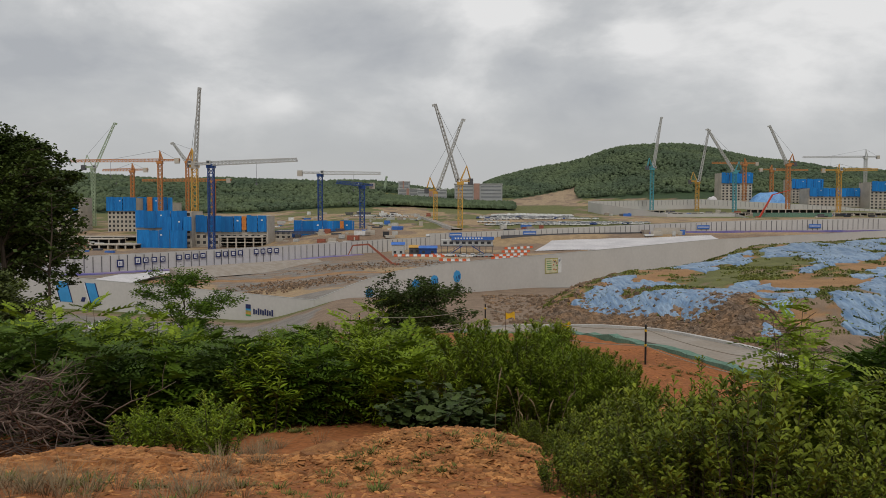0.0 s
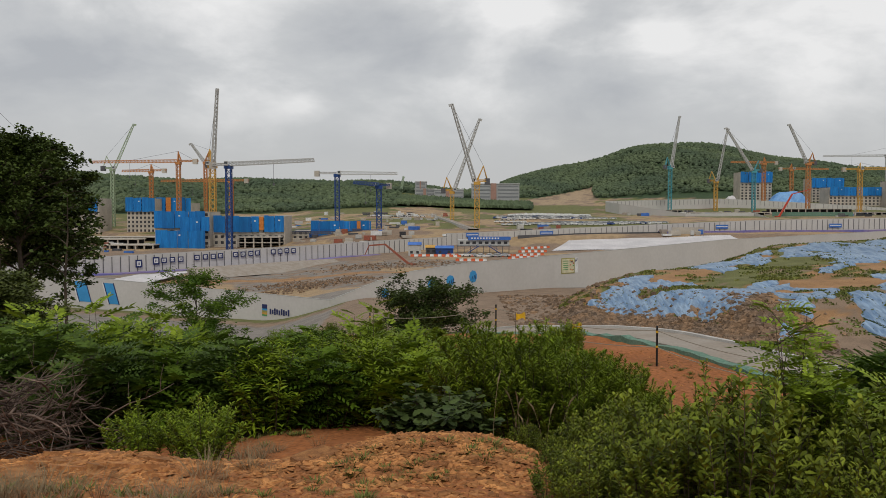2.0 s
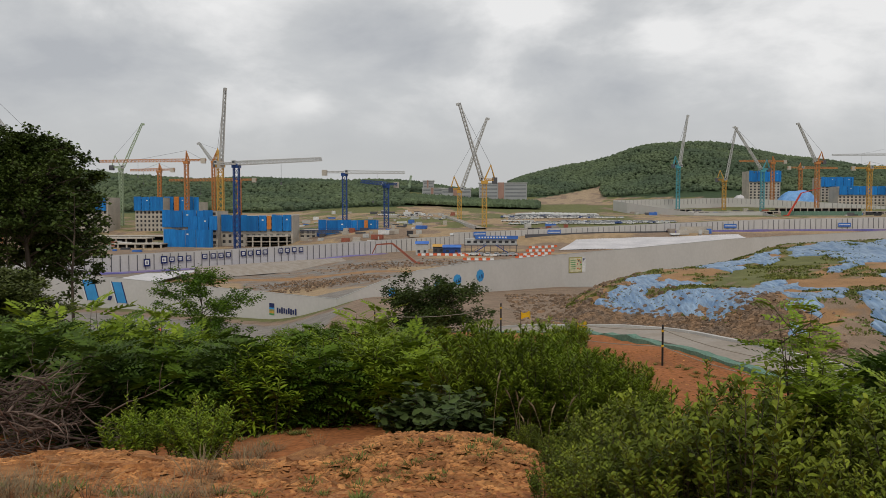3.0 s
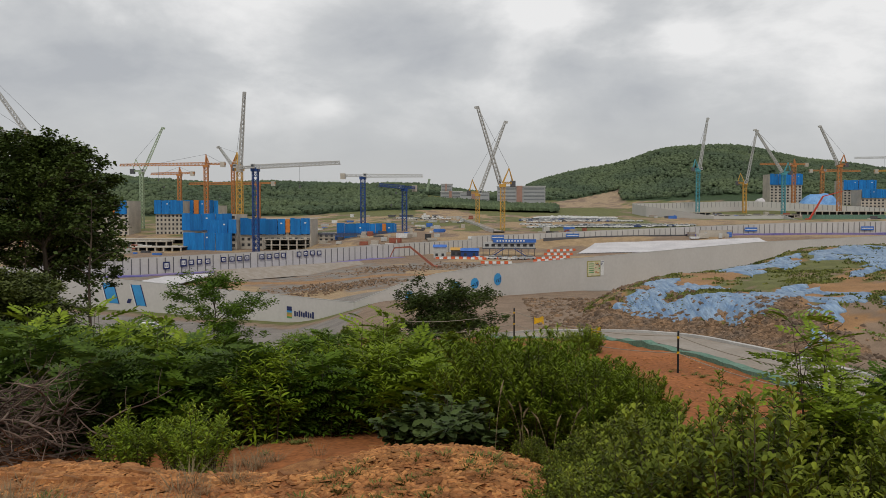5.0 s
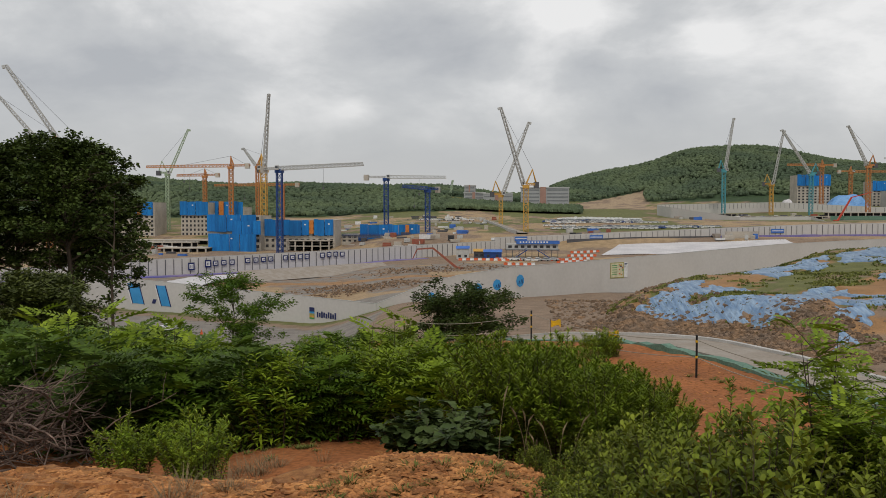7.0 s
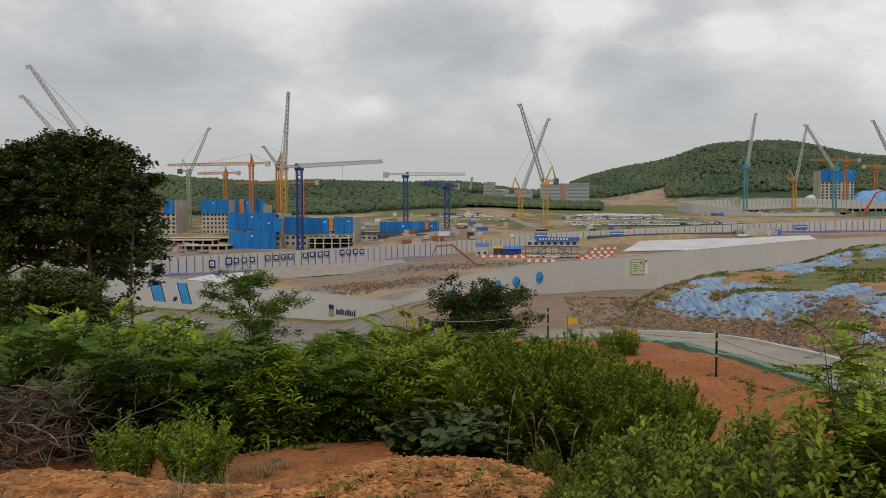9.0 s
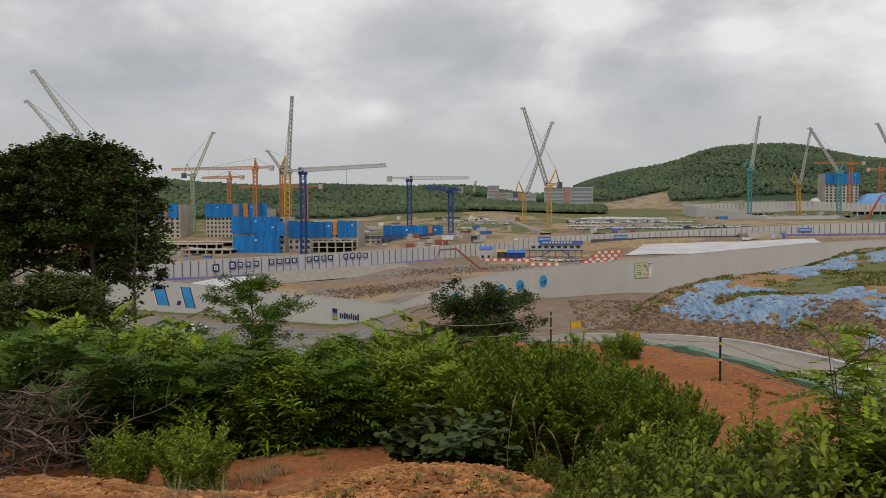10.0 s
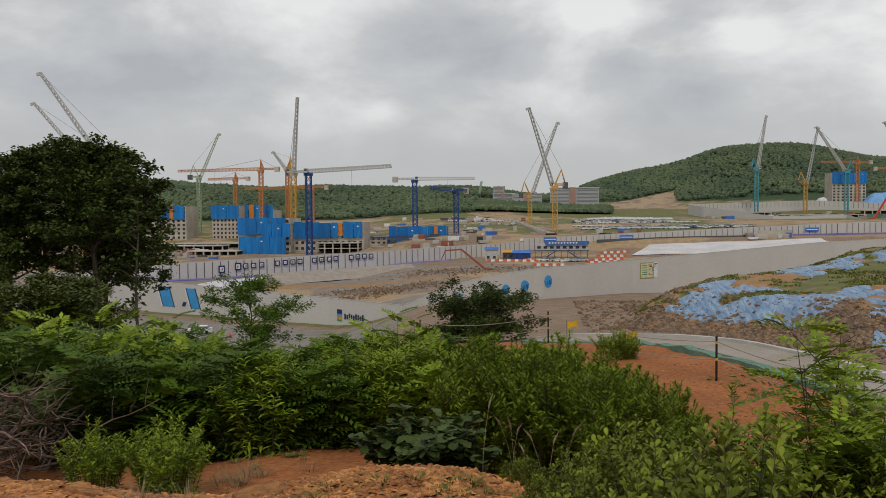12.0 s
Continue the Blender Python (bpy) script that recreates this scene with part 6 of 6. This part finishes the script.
def cars():
    rnd = random.Random(77)
    kinds = []
    for m, label in zip(CARPAINT, ("white parked car on bare ground", "silver parked car on bare ground", "dark grey parked car on bare ground", "blue parked car on bare ground")):
        root = thing("car", (0, 0, -50), 0, label, "car", "parked cars")
        body, glass, wheel = car_meshes(m)
        part("body", body, None, root)
        part("glasshouse", glass, None, root)
        for x in (-1.35, 1.35):
            for y in (-0.8, 0.8):
                part("wheel", wheel, None, root, at=Matrix.Translation((x, y, 0.33)))
        kinds.append([root, 0])
    rows = [(505, 22.89, 89.64), (512, 33.61, 92.60), (520, 55.26, 98.26), (580, 24.18, 85.11), (592, 26.67, 90.86), (606, 35.49, 92.98), (622, 40.62, 95.41), (640, 37.43, 100.31), (660, 43.04, 101.17), (685, 53.92, 95.69),
            (560, -35.47, -14.58), (532, 24.06, 42.09), (352, 3.11, 21.50),
            (575, 60, 108), (586, 34, 84), (599, 30, 90), (614, 44, 92), (631, 40, 98), (650, 40, 100), (515, 70, 118), (524, 84, 130), (600, -62, -26),
            (568, 30, 76), (595, 50, 94), (610, 36, 84), (626, 38, 90), (645, 44, 98), (508, 40, 104), (518, 60, 124), (668, 46, 96)]
    made, rest = 0, []
    for y, x0, x1 in sorted(rows):
        x = x0
        while x < x1:
            if rnd.random() < 0.9:
                k = rnd.choice((0, 0, 0, 0, 0, 0, 0, 1, 1, 2, 3))
                yy = y + rnd.uniform(-0.8, 0.8)
                m = pose(x, yy, ground_z(x, yy), 0, 0, rnd.choice((0, 90, 180)) + rnd.uniform(-25, 25))
                made += 1
                if made > 285:
                    rest.append(m)
                elif kinds[k][1] == 0:
                    kinds[k][0].matrix_world = m
                    kinds[k][1] = 1
                else:
                    copy_thing(kinds[k][0], m)
            x += rnd.uniform(2.6, 3.8)
    far = Shape()
    far.box(-2.2, 2.2, -0.88, 0.88, 0.35, 1.04).box(-0.95, 1.4, -0.76, 0.76, 1.04, 1.47)
    tagged(new("car_rows", scatter("car_rows", far.v, far.f, rest, CARPAINT[0], flat=True)), "far rows of pale parked cars on a field", "cars", kind="stuff")


cars()


def barrier_run(a, b):
    a, b = Vector(a), Vector(b)
    n = int((b - a).length / 1.55)
    for i in range(n):
        p = a.lerp(b, i / n)
        root = BARRIERS[i % 2]
        m = pose(p.x, p.y, ground_z(p.x, p.y) - 0.03, 0, 0, math.degrees(math.atan2(b.y - a.y, b.x - a.x)))
        if not USED[i % 2]:
            root.matrix_world = m
            USED[i % 2] = True
        else:
            copy_thing(root, m)


BARRIERS, USED = [], [False, False]
for mat, label in ((BARRIER_RED, "orange plastic road barrier on site ground"), (WHITE_PRINT, "white plastic road barrier on site ground")):
    root = thing("road_barrier", (0, 0, -60), 0, label, "barrier", "plastic road barriers")
    sh = Shape()
    prof = [(-0.28, 0), (-0.28, 0.28), (-0.13, 0.5), (-0.1, 1.05), (0.1, 1.05), (0.13, 0.5), (0.28, 0.28), (0.28, 0)]
    for s in (-0.72, 0.72):
        sh.v += [(s, y, z) for y, z in prof]
    sh.f += [tuple(range(7, -1, -1)), tuple(range(8, 16))] + [(i, (i + 1) % 8, (i + 1) % 8 + 8, i + 8) for i in range(8)]
    part("shell", sh, mat, root)
    part("plug", Shape().tube([(0, 0, 1.04), (0, 0, 1.12)], [0.09, 0.08], 8), BLACK, root)
    BARRIERS.append(root)
for a, b in (((-19.18, 345.00, 1.06), (1.90, 345.00, 0.85)), ((-4.06, 352.00, 0.70), (23.41, 352.00, 0.97)), ((20.51, 335.00, 1.19), (33.03, 340.00, 1.85)), ((23.28, 350.00, 2.03), (36.84, 355.00, 2.51)), ((27.41, 375.00, 2.55), (40.65, 380.00, 2.85)), ((-0.36, 322.00, 1.01), (11.77, 325.00, 1.07)), ((30.16, 395.00, 3.24), (44.08, 400.00, 3.59))):
    barrier_run((a[0], a[1], 0), (b[0], b[1], 0))


def yard():
    rnd = random.Random(15)
    # cabins and canopies behind the near fence
    for px, D, w, h, wall, roof, label in ((-18.63, 352, 5.2, 4.6, PALE, ROOF_BLUE, "pale two-storey site cabin with a blue roof"), (-11.99, 360, 4.5, 3.0, STEEL_DARK, YELLOW, "dark site shelter with a yellow cover"),
                                           (-6.05, 356, 7.5, 3.0, BLUE, ROOF_BLUE, "blue tarpaulin-covered site shelter"), (-3.59, 420, 9, 3.4, PALE, PALE, "plain grey site cabin by the fence")):
        shed(px, D, w, 4, h, wall, roof, label)
    # gantry office with stairs
    x, y = 11.05, 372
    root = thing("gantry_office", (x, y, ground_z(x, y)), 0, "raised dark-blue site office with outside stairs", "site office")
    part("deck", Shape().box(-12, 12, 0, 5, 3.2, 3.6), STEEL_DARK, root)
    part("wall", Shape().box(-11.5, 11.5, 0.8, 5, 3.6, 6.2), PALE, root)
    part("sign_band", Shape().box(-7, 12, -0.1, 0.3, 6.1, 7.6), ROOF_BLUE, root, "blue sign band")
    for i in range(10):
        part("lettering_bar", Shape().box(-5.5 + i * 1.3, -4.8 + i * 1.3, -0.16, -0.1, 6.5, 7.2), WHITE_PRINT, root)
    for i in range(9):
        part("leg", Shape().beam((-11.5 + i * 2.85, 0.3, 0), (-11.5 + i * 2.85, 0.3, 3.2), 0.25), STEEL_DARK, root)
    for i in range(8):
        # office windows: dark plates in the shaded-room colour
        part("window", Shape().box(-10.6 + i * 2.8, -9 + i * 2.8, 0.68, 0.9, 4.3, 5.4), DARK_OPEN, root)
    for s in (-1, 1):
        part("stair", Shape().beam((s * 7.5, -1.2, 0.1), (s * 2.0, -1.2, 3.6), 1.3, 0.35), BLUE, root)
        part("handrail", Shape().beam((s * 7.5, -1.9, 1.1), (s * 2.0, -1.9, 4.6), 0.12), BLUE, root)
    # concrete pump boom over the basin
    x, y = -16.36, 300
    root = thing("concrete_pump_boom", (x, y, ground_z(x, y)), 0, "rust-red folding concrete pump boom", "pump boom")
    k1, k2, k3, k4 = [Vector(p) - Vector((x, y, ground_z(x, y))) for p in ((-16.37, 300.00, -1.21), (-26.52, 302.00, 6.86), (-32.37, 303.00, 6.40), (-34.03, 303.00, 2.90))]
    part("base", Shape().box(-1.4, 1.4, -1.2, 1.2, 0, max(0.6, k1.z)), RUST, root)
    part("lower_arm", Shape().beam(k1, k2, 0.7, 0.9, 0.7), RUST, root)
    part("upper_arm", Shape().beam(k2, k3, 0.5, 0.6, 0.8), RUST, root)
    part("hose_arm", Shape().beam(k3, k4, 0.4, 0.4, 0.7), RUST, root)
    # open concrete decks by the blocks
    for x0, x1, D, z1, n in ((-217.80, -182.06, 470, 2.62, 6), (-235.48, -179.43, 490, 3.23, 8), (-118.01, -94.39, 438, 4.98, 5), (-184.62, -156.89, 425, 0.51, 6), (187.51, 255.26, 690, 16.57, 12), (258.95, 330.03, 705, 19.83, 12), (149.29, 193.18, 725, 18.86, 8), (320.66, 390.71, 690, 17.03, 12)):
        g = ground_z((x0 + x1) / 2, D)
        root = thing("concrete_deck", ((x0 + x1) / 2, D, g), 0, "open concrete deck on columns, still unfinished", "concrete deck", "concrete decks")
        w, h = x1 - x0, max(2.4, z1 - g)
        part("slab", Shape().box(-w / 2, w / 2, 0, 12, h - 0.5, h), CONCRETE, root)
        # dark sheet behind the columns, painting the shade below the slab
        part("shade_backing", Shape().box(-w / 2, w / 2, 8, 8.3, 0, h - 0.5), DARK_OPEN, root)
        if h > 4.5:
            part("slab", Shape().box(-w / 2, w / 2, 0.1, 12, h * 0.5 - 0.4, h * 0.5), CONCRETE, root)
        for i in range(n + 1):
            cx = -w / 2 + 0.4 + i * (w - 0.8) / n
            part("column", Shape().box(cx - 0.35, cx + 0.35, 0.2, 0.9, 0, h - 0.5), CONCRETE, root)
    # dark scaffold round the base of the block in progress
    x0, x1, y = -92.73, -44.15, 462
    g = ground_z((x0 + x1) / 2, y)
    root = thing("scaffold", ((x0 + x1) / 2, y, g), 0, "dark steel scaffold round a block in progress", "scaffold")
    w, h = x1 - x0, 7.61 - g
    for i in range(25):
        part("standard", Shape().beam((-w / 2 + i * w / 24, 0, 0), (-w / 2 + i * w / 24, 0, h), 0.16), STEEL_DARK, root)
    for k in (0.32, 0.56, 0.78, 0.98):
        part("deck", Shape().box(-w / 2, w / 2, -0.1, 1.1, h * k - 0.45, h * k - 0.15), STEEL_DARK, root)
        part("guard_rail", Shape().beam((-w / 2, -0.1, h * k + 0.75), (w / 2, -0.1, h * k + 0.75), 0.12), BLUE, root)
    # stacked materials round the blocks
    mats = (CONCRETE, PALE, ROOF_BLUE, STEEL_DARK, WHITE_PRINT, CONCRETE, PATHWAY, DARK_OPEN, KERB, RUST, STEEL_DARK, PALE, CONCRETE)
    spots = [(-202.14, -158.35, 400, 460, 30), (-91.22, -24.12, 410, 470, 34), (-50.50, -8.19, 480, 640, 34), (-123.50, -33.99, 560, 700, 34), (135.69, 258.95, 655, 745, 100), (251.58, 375.87, 625, 760, 90), (104.21, 132.87, 432, 446, 8), (30.93, 56.42, 455, 485, 14)]
    for x0, x1, y0, y1, count in spots:
        for _ in range(count):
            x, y = rnd.uniform(x0, x1), rnd.uniform(y0, y1)
            w, d, h = rnd.uniform(1.2, 7), rnd.uniform(1, 3), rnd.choice((0.6, 1.0, 1.4, 2.0, 2.6))
            root = thing("material_stack", (x, y, ground_z(x, y) - 0.05), rnd.uniform(-20, 20), "stack of building material on site ground", "material stack", "material stacks")
            n = rnd.randint(1, 3)
            m = rnd.choice(mats)
            for i in range(n):
                k = rnd.uniform(0.8, 1.0)
                part("layer", Shape().box(-w / 2 * k, w / 2 * k, -d / 2, d / 2 * k, h * i / n, h * (i + 0.92) / n), m, root)
    # sheet-covered stockpiles and green netting on the upper works
    for a, b, D, z0, z1, mat, label in ((303, 350, 830, 26.5, 38.5, STOCK_SHEET, "stockpile under bright blue sheeting"), (253.52, 266.51, 800, 24.16, 33.34, WHITE_SHEET, "small stockpile under pale sheeting")):
        n, v, f = 16, [], []
        for j in range(n + 1):
            for i in range(n + 1):
                s, t = i / n, j / n
                hgt = smooth(0, 0.3, min(s, 1 - s)) * smooth(0, 0.35, min(t, 1 - t)) * (1 - 0.35 * abs(s - 0.6))
                v.append((a + (b - a) * s, D + 24 * t, z0 - 3 + (z1 - z0 + 3) * hgt * (0.9 + 0.12 * wobble(s * 5, t * 5, 1))))
        f = [(j * (n + 1) + i, j * (n + 1) + i + 1, (j + 1) * (n + 1) + i + 1, (j + 1) * (n + 1) + i) for j in range(n) for i in range(n)]
        tagged(new("stockpile", mesh_of("stockpile", v, f, mat, flat=False)), label, "stockpile", "sheeted stockpiles")
    x0, x1, D = 236.86, 297.52, 640
    root = thing("net_screen", ((x0 + x1) / 2, D, ground_z((x0 + x1) / 2, D)), 0, "long dark green netting screen on a frame", "net screen")
    n = 18
    for i in range(n):
        w = (x1 - x0) / n
        part("net_panel", Shape().box(-(x1 - x0) / 2 + i * w + 0.05, -(x1 - x0) / 2 + (i + 1) * w - 0.05, 0, 0.15, 0, max(3.0, 17.23 - ground_z((x0 + x1) / 2, D))), NET_GREEN, root)
    x, y = 237.01, 630
    root = thing("concrete_pump_boom", (x, y, ground_z(x, y)), 0, "red concrete pump boom raised over the works", "pump boom")
    g = Vector((x, y, ground_z(x, y)))
    k1, k2 = Vector((237.44, 630.00, 12.42)) - g, Vector((248.50, 632.00, 30.75)) - g
    k3 = Vector((262.93, 632.00, 34.60)) - g
    part("base", Shape().box(-1.5, 1.5, -1.3, 1.3, 0, max(0.8, k1.z)), RED, root)
    part("lower_arm", Shape().beam(k1, k2, 1.2, 1.2, 0.8), RED, root)
    part("upper_arm", Shape().beam(k2, k3, 0.7, 0.7, 0.6), RED, root)


yard()


def far_flats():
    """Long apartment blocks and towers far behind the field."""
    for x0, x1, D, z1, n, label in ((-46.87, -24.68, 862, 39.62, 6, "far pale apartment slab with rows of windows"), (-26.69, 3.33, 852, 38.81, 8, "far pale apartment slab with a red stair tower"), (11.32, 59.41, 845, 44.35, 10, "far pale apartment slab with red stair towers"), (-47.82, -36.36, 890, 48.05, 3, "far pale apartment tower")):
        g = 30.17
        root = thing("apartment_block", ((x0 + x1) / 2, D, g), 0, label, "apartment block", "far apartment blocks")
        w, h = x1 - x0, z1 - g
        part("wall", Shape().box(-w / 2, w / 2, 0, 14, -14, h), APARTMENT, root)
        part("roof", Shape().box(-w / 2 - 0.5, w / 2 + 0.5, -0.5, 14.5, h, h + 0.9), PALE, root)
        part("stair_tower", Shape().box(-w * 0.1, w * 0.02, -1.2, 6, -12, h + 1), TOWER_RED, root, "hazed red stair tower")
        rows = max(2, int(h / 3))
        for r in range(rows):
            for c in range(2):
                part("window_band", Shape().box(-w / 2 + 1 if c == 0 else w * 0.05, -w * 0.12 if c == 0 else w / 2 - 1, -0.2, 0.3, r * h / rows + 0.9, r * h / rows + 2.2), FAR_GLASS, root)


far_flats()


def roadside():
    """The road below the near fence."""
    x, y = -59.85, 147
    g = ground_z(x, y)
    root = thing("car", (x, y, g), 12, "white car on the road below the fence", "car")
    body, glass, wheel = car_meshes(CARPAINT[0])
    part("body", body, None, root)
    part("glasshouse", glass, None, root)
    for a in (-1.35, 1.35):
        for b in (-0.8, 0.8):
            part("wheel", wheel, None, root, at=Matrix.Translation((a, b, 0.33)))
    x, y = -52.64, 143
    root = thing("traffic_cone", (x, y, ground_z(x, y)), 0, "orange traffic cone at the road edge", "traffic cone")
    part("cone", Shape().tube([(0, 0, 0.06), (0, 0, 1.0)], [0.3, 0.05], 10), BARRIER_RED, root)
    part("base", Shape().box(-0.4, 0.4, -0.4, 0.4, 0, 0.06), BLACK, root)


roadside()
